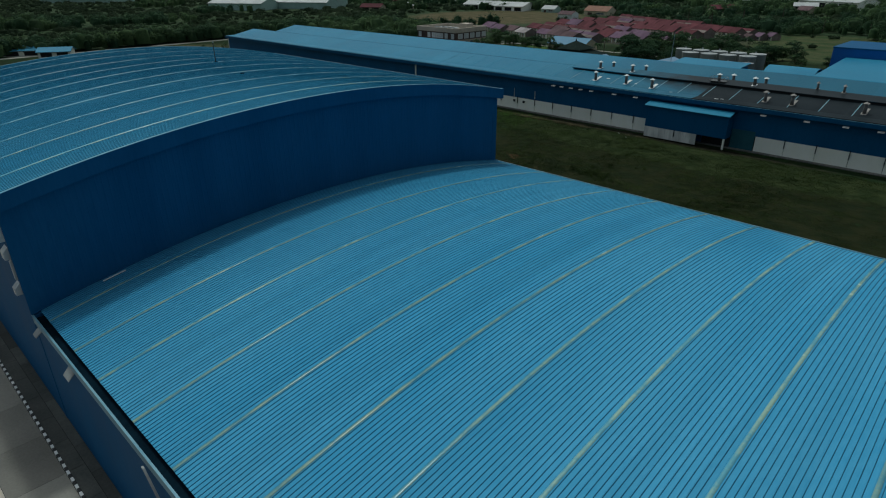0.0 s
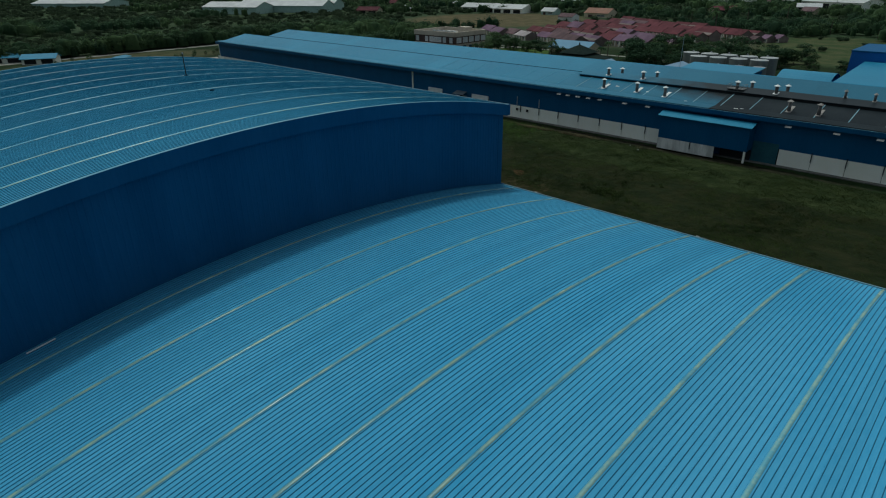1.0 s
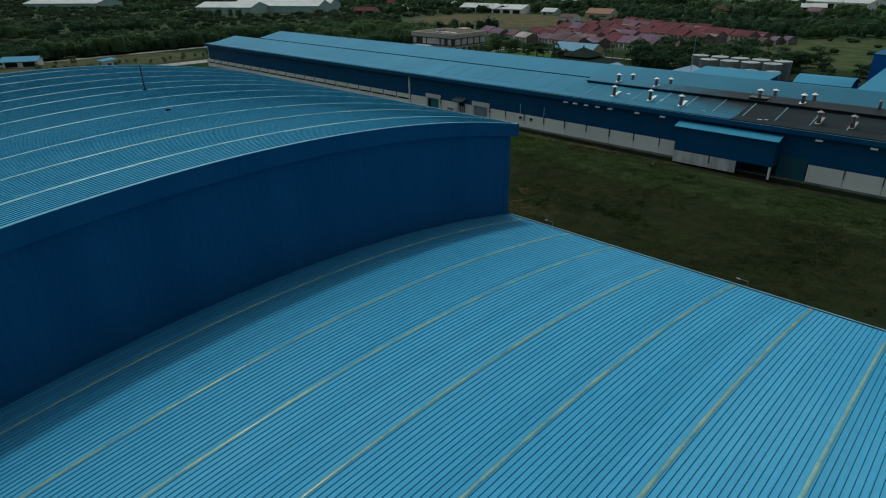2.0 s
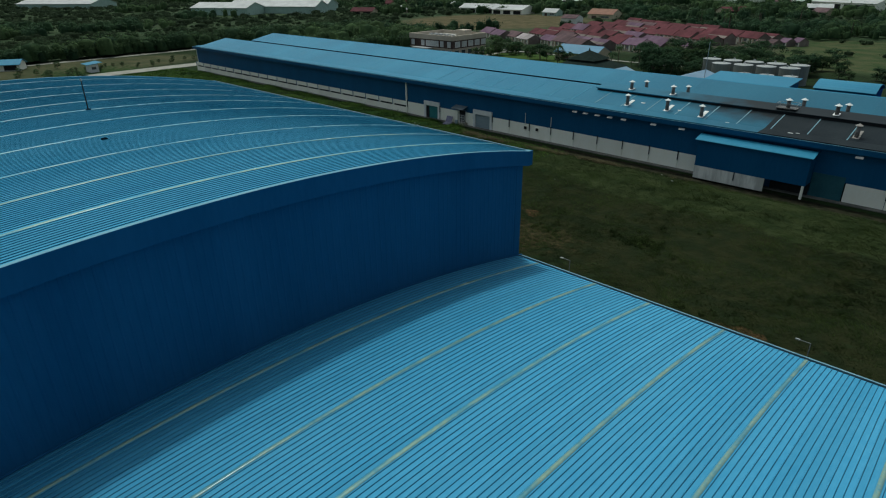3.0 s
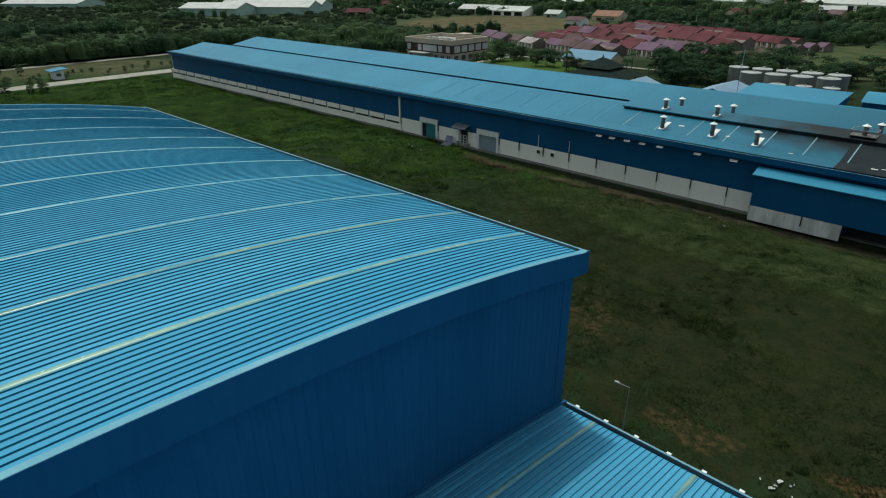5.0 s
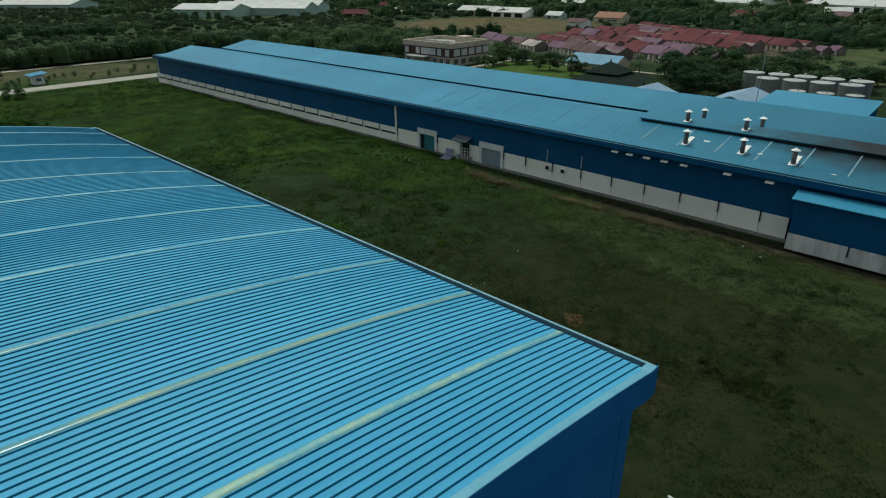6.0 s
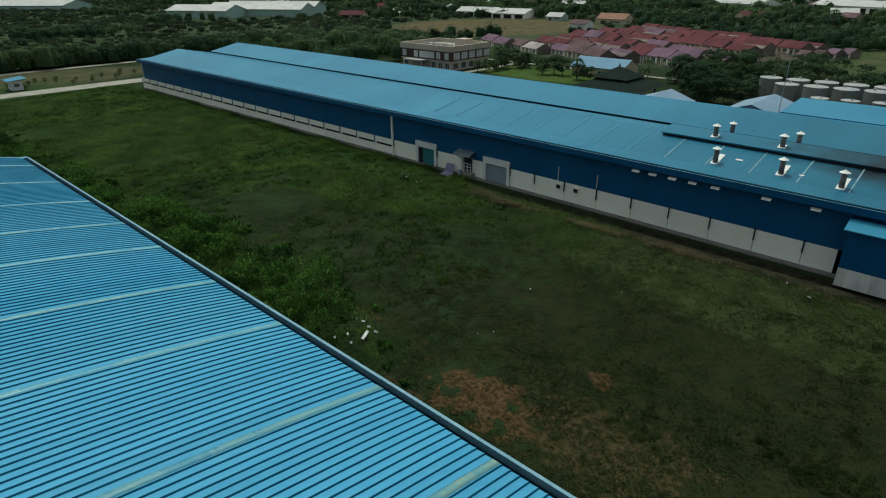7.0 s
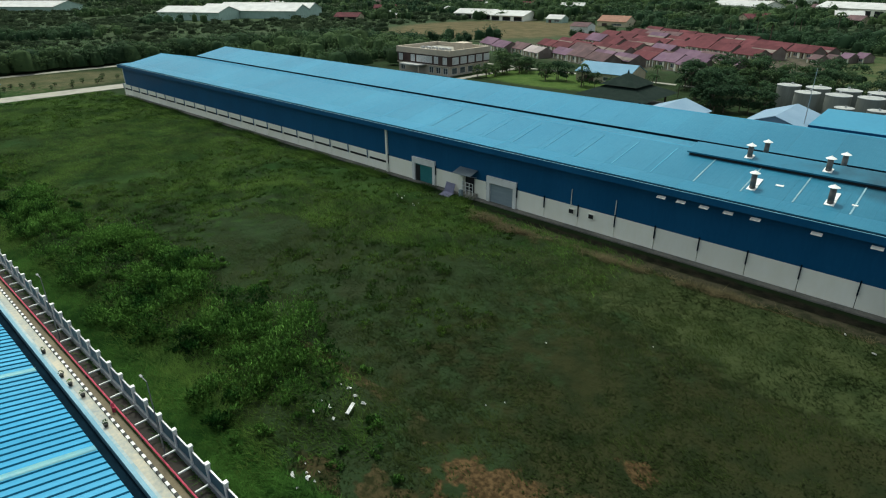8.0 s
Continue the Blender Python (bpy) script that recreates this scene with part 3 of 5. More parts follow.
    part("wall_hood", prism(bmesh.new(), [(7.89, z0), (7.89 - out, z0), (7.89 - out, z1 - out), (7.89, z1)], x + 115.4, x + 115.4 + wide), PALEGLASS, high, "pale weather hood on the side wall")
for x, wide, drop in ((-58.0, 0.9, 0.45), (-50.6, 1.2, 0.55)):
    part("window_hood", prism(bmesh.new(), [(7.9, 9.72), (7.4, 9.72 - drop), (7.4, 9.68 - drop), (7.9, 9.6)], x + 59.12, x + 59.12 + wide), TANK_TOP, low, "small pale window hood")

bm = bmesh.new()
a, b = ([bm.verts.new((x + 59.12, y, z)) for x, z in ((-37.0, 9.75), (-36.75, 9.75), (-34.9, 8.2), (-35.15, 8.2))] for y in (7.6, 7.72))
bm.faces.new(a)
bm.faces.new(b[::-1])
for i in range(4):
    bm.faces.new((a[i], b[i], b[(i + 1) % 4], a[(i + 1) % 4]))
part("gutter_strut", bm, TANK_TOP, low, "pale slanting strut under the gutter")

# rod on the crest of the tall roof
rod = thing("lightning_rod", (-90.4, 41.8, 20.4 + arch(41.8)), "dark lightning rod with a pale tip on the roof crest", "lightning rod")
part("base_plate", boxes((-0.2, 0.2, -0.2, 0.2, 0.0, 0.1)), GUTTER, rod)
part("mast", tube(bmesh.new(), 0, 0, 0.1, 2.6, 0.06, 0.05), BLACKISH, rod)
part("rod_tip", tube(bmesh.new(), 0, 0, 2.6, 2.8, 0.10, 0.05), TANK_TOP, rod, "pale air terminal")
single("roof_patch", boxes((-0.16, 0.16, -0.2, 0.2, 0.0, 0.08), (-0.1, 0.1, -0.14, 0.14, 0.08, 0.12)), GUTTER, "small dark sealed hatch on the tall roof", "hatch", at=(-77.5, 38.7, 20.4 + arch(38.7) + 0.04))
single("pipe_offcut", boxes((-0.04, 0.04, -0.95, 0.95, 0.0, 0.08)), WHITE, "white pipe offcut lying on the lower roof", "pipe",
       at=(-58.4, 14.25, 10.4 + arch(14.25) + 0.085)).rotation_euler = (math.atan((arch(15.2) - arch(13.3)) / 1.9), 0, 0)


# ---- kerbs, ditch, fence and lamps on the field side ----
def striped_kerb(name, x0, x1, y, label):
    k = tagged(new(name), label, "kerb", kind="structure")
    k.location = (x0, y, 0)
    me = [mesh_of("kerb_block", boxes((0, 0.5, -0.1, 0.1, -0.1, 0.22)), m) for m in (WHITE, BLACKISH)]
    for i in range(int((x1 - x0) / 0.5)):
        piece("kerb_block", me[i % 2], k, (i * 0.5, 0, 0))


single("ditch_bed", boxes((-170, 40, 74.05, 75.05, -0.5, -0.012)), material("ditch_mud", (0.008, 0.007, 0.005), (0.024, 0.019, 0.013), 0.8, 0.5, 4, 0.02),
       "dark muddy drainage ditch", "ditch", kind="structure")

pipe = thing("fire_main", (-165, 73.95, 0), "red painted fire main on low supports along the ditch", "pipe")
bm = bmesh.new()
for s in (-1,):
    n = 10
    a = [bm.verts.new((0, 0.075 * math.cos(i * math.tau / n), 0.42 + 0.075 * math.sin(i * math.tau / n))) for i in range(n)]
    b = [bm.verts.new((205, 0.075 * math.cos(i * math.tau / n), 0.42 + 0.075 * math.sin(i * math.tau / n))) for i in range(n)]
    for i in range(n):
        bm.faces.new((a[i], a[(i + 1) % n], b[(i + 1) % n], b[i]))
part("pipe_run", bm, RED, pipe)
for i in range(34):
    part("support", boxes((i * 6.0 + 1, i * 6.0 + 1.15, -0.1, 0.1, 0, 0.32)), CONC_DARK, pipe)
hyd = thing("hydrant", (-115.0, 73.75, 0.0), "red fire hydrant beside the ditch", "hydrant")
part("barrel", tube(bmesh.new(), 0, 0, 0, 0.75, 0.13, 0.12), RED, hyd)
part("bonnet", tube(bmesh.new(), 0, 0, 0.75, 0.95, 0.15, 0.05), RED, hyd)
part("outlet", boxes((-0.3, 0.3, -0.07, 0.07, 0.45, 0.6)), RED, hyd)

fence = thing("boundary_fence", (-165, 75.3, 0), "concrete boundary fence with white posts and blue panels", "fence")
post_me = mesh_of("post", boxes((-0.13, 0.13, -0.13, 0.13, 0, 2.15), (-0.17, 0.17, -0.17, 0.17, 2.15, 2.3)), WHITE)
panel_me = mesh_of("panel", boxes((0.14, 2.41, -0.04, 0.04, 0.65, 1.75)), material("slate_blue_panel", (0.03, 0.10, 0.14), (0.05, 0.14, 0.19), 0.5, 0.6, 5, rand=0.15))
plinth_me = mesh_of("plinth", boxes((0.0, 2.55, -0.2, 0.2, -0.4, 0.62)), material("grey_plinth", (0.30, 0.31, 0.31), (0.42, 0.43, 0.43), 0.8, 0.6, 5, 0.004, rand=0.05))
rail_me = mesh_of("top_rail", boxes((0.14, 2.41, -0.05, 0.05, 1.78, 1.88)), GALV)
brace_me = mesh_of("brace", boxes((-0.06, 0.06, -1.2, -0.2, 0.36, 0.48)), WHITE)
for i in range(76):
    for name, me in (("post", post_me), ("panel", panel_me), ("plinth", plinth_me), ("top_rail", rail_me), ("brace", brace_me)):
        piece(name, me, fence, (i * 2.55, 0, 0))


POLE = material("dull_grey_pole", (0.13, 0.14, 0.14), (0.2, 0.21, 0.21), 0.6, 2, 9)


def street_lamp(x, y):
    l = thing("street_lamp", (x, y, 0), "slim grey street lamp with one short arm", "street lamp", "lamps along the fence")
    part("pole", tube(bmesh.new(), 0, 0, 0, 7.0, 0.06, 0.035), POLE, l)
    arm = part("arm", boxes((-0.85, 0.0, -0.03, 0.03, 6.97, 7.01)), POLE, l)
    part("lamp_head", boxes((-1.15, -0.8, -0.08, 0.08, 6.96, 7.04), (-1.1, -0.85, -0.06, 0.06, 6.93, 6.96)), TANK_TOP, l, "pale lamp head")
    return l


lamp = street_lamp(-58.6, 74.4)
for x in (-35.8, -13.0, -82.6, -106.7, -130.7, -154.7):
    copy_thing(lamp, pose(x, 74.4, 0))

# ---- the long twin-roofed factory ----
FX0, FX1, FY = -267.0, 40.0, 135.0
EAVE_Y, EAVE_Z, R1Y, R1Z, VY, VZ, R2Y, R2Z, BY = 134.3, 9.28, 147.6, 11.2, 158.6, 9.2, 169.5, 11.5, 184.0
KNEE_Y, KNEE_Z = 138.0, 9.34
BAY = 5.75
factory = thing("factory", (FX0, FY, 0), "long blue factory hall with twin pitched roofs and white lower wall", "factory")


def slope(bm, x0, x1, ya, za, yb, zb, thick=0.12):
    """A flat roof slope between two level lines."""
    v = [bm.verts.new(p) for p in ((x0, ya, za), (x1, ya, za), (x1, yb, zb), (x0, yb, zb),
                                   (x0, ya, za - thick), (x1, ya, za - thick), (x1, yb, zb - thick), (x0, yb, zb - thick))]
    for f in ((0, 1, 2, 3), (7, 6, 5, 4), (0, 4, 5, 1), (1, 5, 6, 2), (2, 6, 7, 3), (3, 7, 4, 0)):
        bm.faces.new([v[i] for i in f])
    return bm


def ribbed_slope(x1, ya, za, yb, zb, pitch=0.48):
    """A roof slope with low ribs running up it, in one skin."""
    bm = bmesh.new()
    prof = [(0.0, 0.0)]
    for i in range(int(x1 / pitch)):
        x = i * pitch + 0.2
        prof += [(x, 0.0), (x + 0.02, 0.012), (x + 0.05, 0.012), (x + 0.07, 0.0)]
    prof.append((x1, 0.0))
    cols = [[bm.verts.new(p) for p in ((x, ya, za - 0.12), (x, ya, za + h), (x, yb, zb + h), (x, yb, zb - 0.12))] for x, h in prof]
    for a, b in zip(cols, cols[1:]):
        for i in range(4):
            bm.faces.new((a[i], a[(i + 1) % 4], b[(i + 1) % 4], b[i]))
    bm.faces.new(cols[0])
    bm.faces.new(cols[-1][::-1])
    return bm


nb = int((FX1 - FX0) / BAY)
runs = ((KNEE_Y - FY, KNEE_Z, R1Y - FY, R1Z), (EAVE_Y - FY, EAVE_Z, KNEE_Y - FY, KNEE_Z), (VY - FY - 0.3, VZ, R1Y - FY, R1Z), (VY - FY + 0.3, VZ + 0.24, R2Y - FY, R2Z), (BY - FY, 8.2, R2Y - FY, R2Z))
for r, run in enumerate(runs):
    panel = {m: mesh_of("roof_panel", ribbed_slope(BAY - 0.34, *run), m) for m in ((ROOF_FAR, ROOF_OLD, SOOTY) if r < 2 else (ROOF_FAR, SOOTY))}
    seam = mesh_of("skylight_strip", slope(bmesh.new(), 0, 0.33, run[0], run[1] + 0.012, run[2], run[3] + 0.012), STRIP_FAR)
    dark_seam = mesh_of("skylight_strip", slope(bmesh.new(), 0, 0.33, run[0], run[1] + 0.012, run[2], run[3] + 0.012), SOOTY)
    old_seam = mesh_of("skylight_strip", slope(bmesh.new(), 0, 0.33, run[0], run[1] + 0.012, run[2], run[3] + 0.012), ROOF_OLD)
    top = 0.86
    pale = mesh_of("skylight_strip", slope(bmesh.new(), 0.08, 0.24, run[0], run[1] + 0.03, run[0] + top * (run[2] - run[0]), run[1] + top * (run[3] - run[1]) + 0.03), STRIP_PALE)
    faint = pale.copy()
    faint.materials[0] = STRIP_FAINT
    for i in range(nb):
        x = FX0 + i * BAY
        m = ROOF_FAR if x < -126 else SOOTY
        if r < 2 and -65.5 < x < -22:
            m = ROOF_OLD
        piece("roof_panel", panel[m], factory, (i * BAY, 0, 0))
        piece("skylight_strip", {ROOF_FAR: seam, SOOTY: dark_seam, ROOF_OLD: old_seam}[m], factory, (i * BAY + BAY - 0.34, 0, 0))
        if r == 0 and x > -150:
            tagged(piece("pale_strip", pale if x > -106 else faint, factory, (i * BAY + BAY + 0.82, 0, 0.02)), "thin pale fibreglass strip")
L = nb * BAY
for y, z in ((R1Y - FY, R1Z), (R2Y - FY, R2Z)):
    part("ridge_cap", prism(bmesh.new(), [(y - 0.35, z - 0.055), (y, z + 0.045), (y + 0.35, z - 0.045), (y + 0.35, z - 0.1), (y, z - 0.02), (y - 0.35, z - 0.11)], 0, L), ROOF_FAR, factory)
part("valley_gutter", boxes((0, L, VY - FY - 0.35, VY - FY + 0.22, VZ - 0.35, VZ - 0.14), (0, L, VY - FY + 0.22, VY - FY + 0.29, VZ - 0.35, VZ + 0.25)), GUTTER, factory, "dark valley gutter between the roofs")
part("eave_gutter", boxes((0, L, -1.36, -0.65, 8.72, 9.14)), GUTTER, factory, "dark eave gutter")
part("fascia", boxes((0, L, -1.43, -1.37, 8.36, 9.20)), FAR_BLUE, factory)
part("gutter_lip", boxes((0, L, -1.45, -1.35, 9.204, 9.25)), VERGE, factory, "pale folded gutter edge")
part("soffit", boxes((0, L, -1.36, 0.0, 8.36, 8.44)), FAR_BLUE, factory)
part("upper_wall", boxes((0, L, 0, 0.25, 3.2, 9.0)), FAR_BLUE, factory)
for xe in (0.0, L - 0.25):
    bm = prism(bmesh.new(), [(0.26, 0), (BY - FY, 0), (BY - FY, 8.2), (R2Y - FY, R2Z - 0.15), (VY - FY, VZ - 0.15), (R1Y - FY, R1Z - 0.15), (KNEE_Y - FY, KNEE_Z - 0.15), (0.26, EAVE_Z - 0.15)], xe, xe + 0.25)
    part("end_wall", bm, FAR_BLUE, factory)
part("corner_trim", boxes((-0.12, 0.14, -0.08, -0.003, 3.2, 8.9)), WHITE, factory, "white corner trim")
part("rear_wall", boxes((0.3, L - 0.3, BY - FY - 0.3, BY - FY - 0.02, 0, 8.1)), FAR_BLUE, factory)
part("foot_slab", boxes((0, L, -1.1, 0.0, -0.3, 0.12)), CONC_DARK, factory, "dirty concrete foot slab")

# white lower wall, bay by bay
slot_me = mesh_of("wall_panel", boxes((0.06, BAY - 0.06, 0, 0.2, 0, 1.6), (0.06, BAY - 0.06, 0, 0.2, 2.05, 3.2), (0.06, 0.4, 0, 0.2, 1.6, 2.05), (BAY - 0.4, BAY - 0.06, 0, 0.2, 1.6, 2.05)), WHITE_WALL)
# Louvre slots get their inner shade as near-black colour.
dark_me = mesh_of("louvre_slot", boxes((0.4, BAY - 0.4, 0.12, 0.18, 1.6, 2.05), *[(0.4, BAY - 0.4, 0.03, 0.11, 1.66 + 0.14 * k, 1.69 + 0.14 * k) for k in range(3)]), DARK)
col_me = mesh_of("pilaster", boxes((-0.10, 0.10, -0.06, 0.22, 0, 3.25)), WHITE_WALL)
down_me = mesh_of("downpipe", boxes((-0.07, 0.07, -0.2, -0.06, 1.7, 3.5)), GUTTER)
short_me = mesh_of("downpipe", boxes((-0.06, 0.06, -0.22, -0.08, 1.7, 3.4)), FAR_BLUE)
for i in range(1, 22):
    at = (-147.8 - i * BAY - FX0, 0, 0)
    if at[0] > -4:
        piece("wall_panel", slot_me, factory, at)
        piece("louvre_slot", dark_me, factory, at)
        piece("pilaster", col_me, factory, at)
        piece("downpipe", short_me, factory, at)
cuts = [-147.7, -141.25, None, -135.65, -130.0, -124.35, None, -118.45, -113.4] + [-113.4 + BAY * k for k in range(1, 8)] + [-69.5, None, -45.55] + [-45.55 + BAY * k for k in range(1, 15)]
for xa, xb in zip(cuts, cuts[1:]):
    if xa is None or xb is None:
        continue
    part("wall_panel", boxes((xa - FX0 + 0.04, xb - FX0 - 0.04, 0, 0.2, 0, 3.2)), WHITE_WALL, factory)
    if cuts[cuts.index(xa) - 1] is not None:
        piece("downpipe", down_me, factory, (xa - FX0, 0, 0))
part("corner_column", boxes((-147.9 - FX0 - 0.22, -147.9 - FX0 + 0.22, -0.3, -0.02, 0, 8.35)), WHITE_WALL, factory)


def big_door(x0, x1, leaf, side):
    d = part("door_surround", boxes((x0 - FX0, x1 - FX0, -0.35, 0.2, 3.3, 4.35), (x0 - FX0, x0 - FX0 + 0.6, -0.3, 0.2, 0, 3.3),
                                    (x1 - FX0 - 0.6, x1 - FX0, -0.3, 0.2, 0, 3.3)), WHITE, factory, "white concrete door surround")
    part("door_leaf", boxes((x0 - FX0 + 0.6, x1 - FX0 - 0.6, 0.0, 0.1, 0, 3.3)), leaf, d)
    if side:
        # Near-black sheet on the leaf stands for the shaded door gap.
        part("door_gap", boxes((x0 - FX0 + 0.62, x0 - FX0 + 1.7, -0.03, -0.005, 0.02, 3.0)), DARK, d)
    for k in (-0.12, x1 - x0 + 0.02):
        part("downpipe", boxes((x0 - FX0 + k, x0 - FX0 + k + 0.12, -0.2, -0.06, 2.0, 3.6)), GUTTER, factory)


big_door(-141.2, -135.7, TEAL, True)
big_door(-124.3, -118.5, GREYDOOR, False)

porch = thing("porch", (-128.2, 133.2, 0), "small porch with a grey sheet roof over a railed landing", "porch")
part("porch_roof", prism(bmesh.new(), [(-0.2, 4.02), (1.75, 4.62), (1.75, 4.69), (-0.2, 4.09)], -1.9, 1.9), material("grey_sheet", (0.10, 0.13, 0.15), (0.17, 0.20, 0.22), 0.5, 0.6, 5), porch)
for x in (-1.7, 1.7):
    part("roof_strut", prism(bmesh.new(), [(-0.1, 4.0), (1.72, 3.4), (1.72, 3.5), (-0.1, 4.06)], x - 0.05, x + 0.05), GALV, porch)
part("landing", boxes((-0.5, 1.9, 0.5, 1.75, 0, 0.75)), CONCRETE, porch)
part("step", boxes((0.2, 1.6, 0.15, 0.49, 0, 0.38)), CONCRETE, porch)
part("wall_panel", boxes((-1.75, -0.75, 1.1, 1.74, 0, 3.3)), WHITE_WALL, porch)
# Doorway depth is a near-black panel in place of shade.
part("doorway", boxes((-0.6, 1.2, 1.65, 1.74, 0.75, 3.5)), DARK, porch)
for x in (-0.4, 0.35, 1.1, 1.85):
    part("rail_post", boxes((x - 0.04, x + 0.04, 0.52, 0.6, 0.75, 2.7)), WHITE, porch)
for z in (1.4, 2.0, 2.62):
    part("rail", boxes((-0.36, 1.81, 0.53, 0.59, z, z + 0.07)), WHITE, porch)
part("cabinet", boxes((-0.7, -0.1, 0.0, 0.45, 0, 1.3)), GREYDOOR, porch, "grey electrical cabinet")
single("leaning_sheet", prism(bmesh.new(), [(0, 0), (0.7, 1.7), (0.76, 1.66), (0.08, 0)], 0, 2.0), PURPLE, "faded violet sheet leaning by the porch", "sheet", at=(-132.3, 133.3, 0.1))
single("fallen_sheet", prism(bmesh.new(), [(-1.3, 0), (0, 0.35), (0, 0.4), (-1.3, 0.05)], -1.1, 1.1), PURPLE, "pale violet sheet lying at the foot of the porch", "sheet", at=(-130.9, 133.1, 0.12))

for x in (-108.7, -105.5):
    ac = thing("wall_fan", (x, FY - 0.01, 2.3), "small dark square wall fan", "fan", "wall fans")
    part("casing", boxes((-0.45, 0.45, -0.18, 0.0, -0.4, 0.4)), WHITE_WALL, ac)
    part("grille", boxes((-0.36, 0.36, -0.22, -0.185, -0.3, 0.3)), DARK, ac)
for x in (-108.9, -102.0):
    part("downpipe", boxes((x - FX0, x - FX0 + 0.07, -0.16, -0.06, 2.8, 5.6)), WHITE_WALL, factory)
hood_me = prism(bmesh.new(), [(0, 0.30), (-0.42, 0.08), (-0.42, 0.03), (0, 0.25)], -0.55, 0.55)
hood_me = mesh_of("lamp_hood", hood_me, TANK_TOP)
arm_me = mesh_of("lamp_bracket", boxes((-0.05, 0.05, 0.0, 0.05, 0.1, 0.56)), FAR_BLUE)
for x in (-95.4, -92.9, -90.1, -87.3, -84.3, -78.1, -72.6, -44.5, -36.5, -29.9, -24.3, -18.5, -12.0):
    piece("lamp_hood", hood_me, factory, (x - FX0, -1.37, 7.82))
    piece("lamp_bracket", arm_me, factory, (x - FX0, -1.37, 7.82))

# raised ridge monitor with its dark slot, from x = -97 on
MX = -97.4 - FX0
mw = L - MX
mon = ((144.8 - FY, 11.25), (148.4 - FY, 11.85), (152.0 - FY, 10.95))
part("monitor_roof", slope(bmesh.new(), MX, MX + mw, *mon[0], *mon[1], 0.18), SOOTY, factory, "raised blue ridge vent roof stained with soot")
part("monitor_roof", slope(bmesh.new(), MX, MX + mw, *mon[2], *mon[1], 0.18), SOOTY, factory)
# Solid near-black box: the shade under the raised roof put in as colour.
part("monitor_slot_shade", boxes((MX + 0.3, MX + mw, 145.0 - FY, 151.6 - FY, 9.6, 11.05)), DARK, factory, "near-black box painted as shade in the ridge vent slot")


def vent_stack(x, y, z, h, flashing, cowl=WHITE, size=1.0):
    v = thing("vent_stack", (x, y, z), "short steel vent stack with a conical cowl" + (" and white flashing" if flashing else ""), "vent", "roof vents")
    part("flue", tube(bmesh.new(), 0, 0, -0.3, h, 0.34 * size), FLUE, v, smooth=True)
    part("cowl", tube(tube(bmesh.new(), 0, 0, h + 0.12, h + 0.42, 0.62 * size, 0.08), 0, 0, h + 0.42, h + 0.52, 0.08, 0.03), cowl, v, "conical cowl")
    r = 0.31 * size
    part("cowl_strut", boxes((-r - 0.03, -r + 0.03, -0.03, 0.03, h - 0.1, h + 0.16), (r - 0.03, r + 0.03, -0.03, 0.03, h - 0.1, h + 0.16), (-0.03, 0.03, r - 0.03, r + 0.03, h - 0.1, h + 0.16)), GALV, v)
    part("base_skirt", slope(bmesh.new(), -0.5 * size, 0.5 * size, -0.6 * size, -0.10, 0.6 * size, 0.16, 0.1), cowl, v)
    if flashing:
        part("flashing_sheet", slope(bmesh.new(), -0.28, 0.46, 0.65, 0.2, 2.4, 0.6, 0.05), cowl, v, "white flashing sheet")
    return v


def roof_z(y):
    a, b, c, d = (EAVE_Y, EAVE_Z, KNEE_Y, KNEE_Z) if y < KNEE_Y else (KNEE_Y, KNEE_Z, R1Y, R1Z)
    return b + (d - b) * (y - a) / (c - a)


for x, y in ((-86.9, 139.4), (-78.6, 139.6), (-71.6, 139.0), (-46.6, 139.6), (-41.4, 139.6), (-28.7, 139.8), (-16.0, 139.6)):
    vent_stack(x, y, roof_z(y) + 0.04, 1.75, True, WHITE if x < -60 else DINGY)
for x, y in ((-89.8, 146.3), (-80.7, 146.3), (-59.2, 146.5), (-51.4, 146.5)):
    vent_stack(x, y, 11.55, 1.35, False)
for x, y in ((-89.6, 152.8), (-80.2, 152.6), (-58.2, 152.8), (-51.0, 152.8)):
    vent_stack(x, y, 10.2, 1.95, False)
for x, y in ((-39.5, 148.6), (-34.5, 148.2)):
    vent_stack(x, y, 11.85, 1.1, False, DINGY, 0.7)

plat = thing("vent_platform", (-59.2, 146.5, 11.6), "small grey service platform round a roof vent", "platform")
part("deck", boxes((-1.7, 1.7, -1.2, 1.2, 0.0, 0.1)), FLUE, plat)
part("rail", boxes((-1.7, 1.7, -1.2, -1.14, 0.85, 0.92), (-1.7, 1.7, 1.14, 1.2, 0.85, 0.92), (-1.7, -1.64, -1.2, 1.2, 0.85, 0.92), (1.64, 1.7, -1.2, 1.2, 0.85, 0.92)), TANK_TOP, plat)
for x, y in ((-1.67, -1.17), (1.67, -1.17), (-1.67, 1.17), (1.67, 1.17)):
    part("post", boxes((x - 0.03, x + 0.03, y - 0.03, y + 0.03, 0.1, 0.85)), TANK_TOP, plat)

for x, y, w, turn in ((-84.4, 141.3, 0.45, 20), (-76.3, 140.2, 0.3, 70), (-55.6, 137.0, 0.4, 10), (-54.6, 137.5, 0.3, 50), (-66.3, 137.8, 0.3, 120)):
    scrap = single("roof_scrap", boxes((-w, w, -w * 0.4, w * 0.4, 0.0, 0.04), (-w * 0.3, w * 0.6, -w * 0.6, 0.0, 0.03, 0.07)), WHITE, "scrap of white sheet lying on the factory roof", "scrap",
                   "roof scraps", at=(x, y, roof_z(y) + 0.02))
    scrap.rotation_euler = (math.atan((roof_z(y + 0.1) - roof_z(y - 0.1)) / 0.2), 0, 0)

# lean-to on the field side
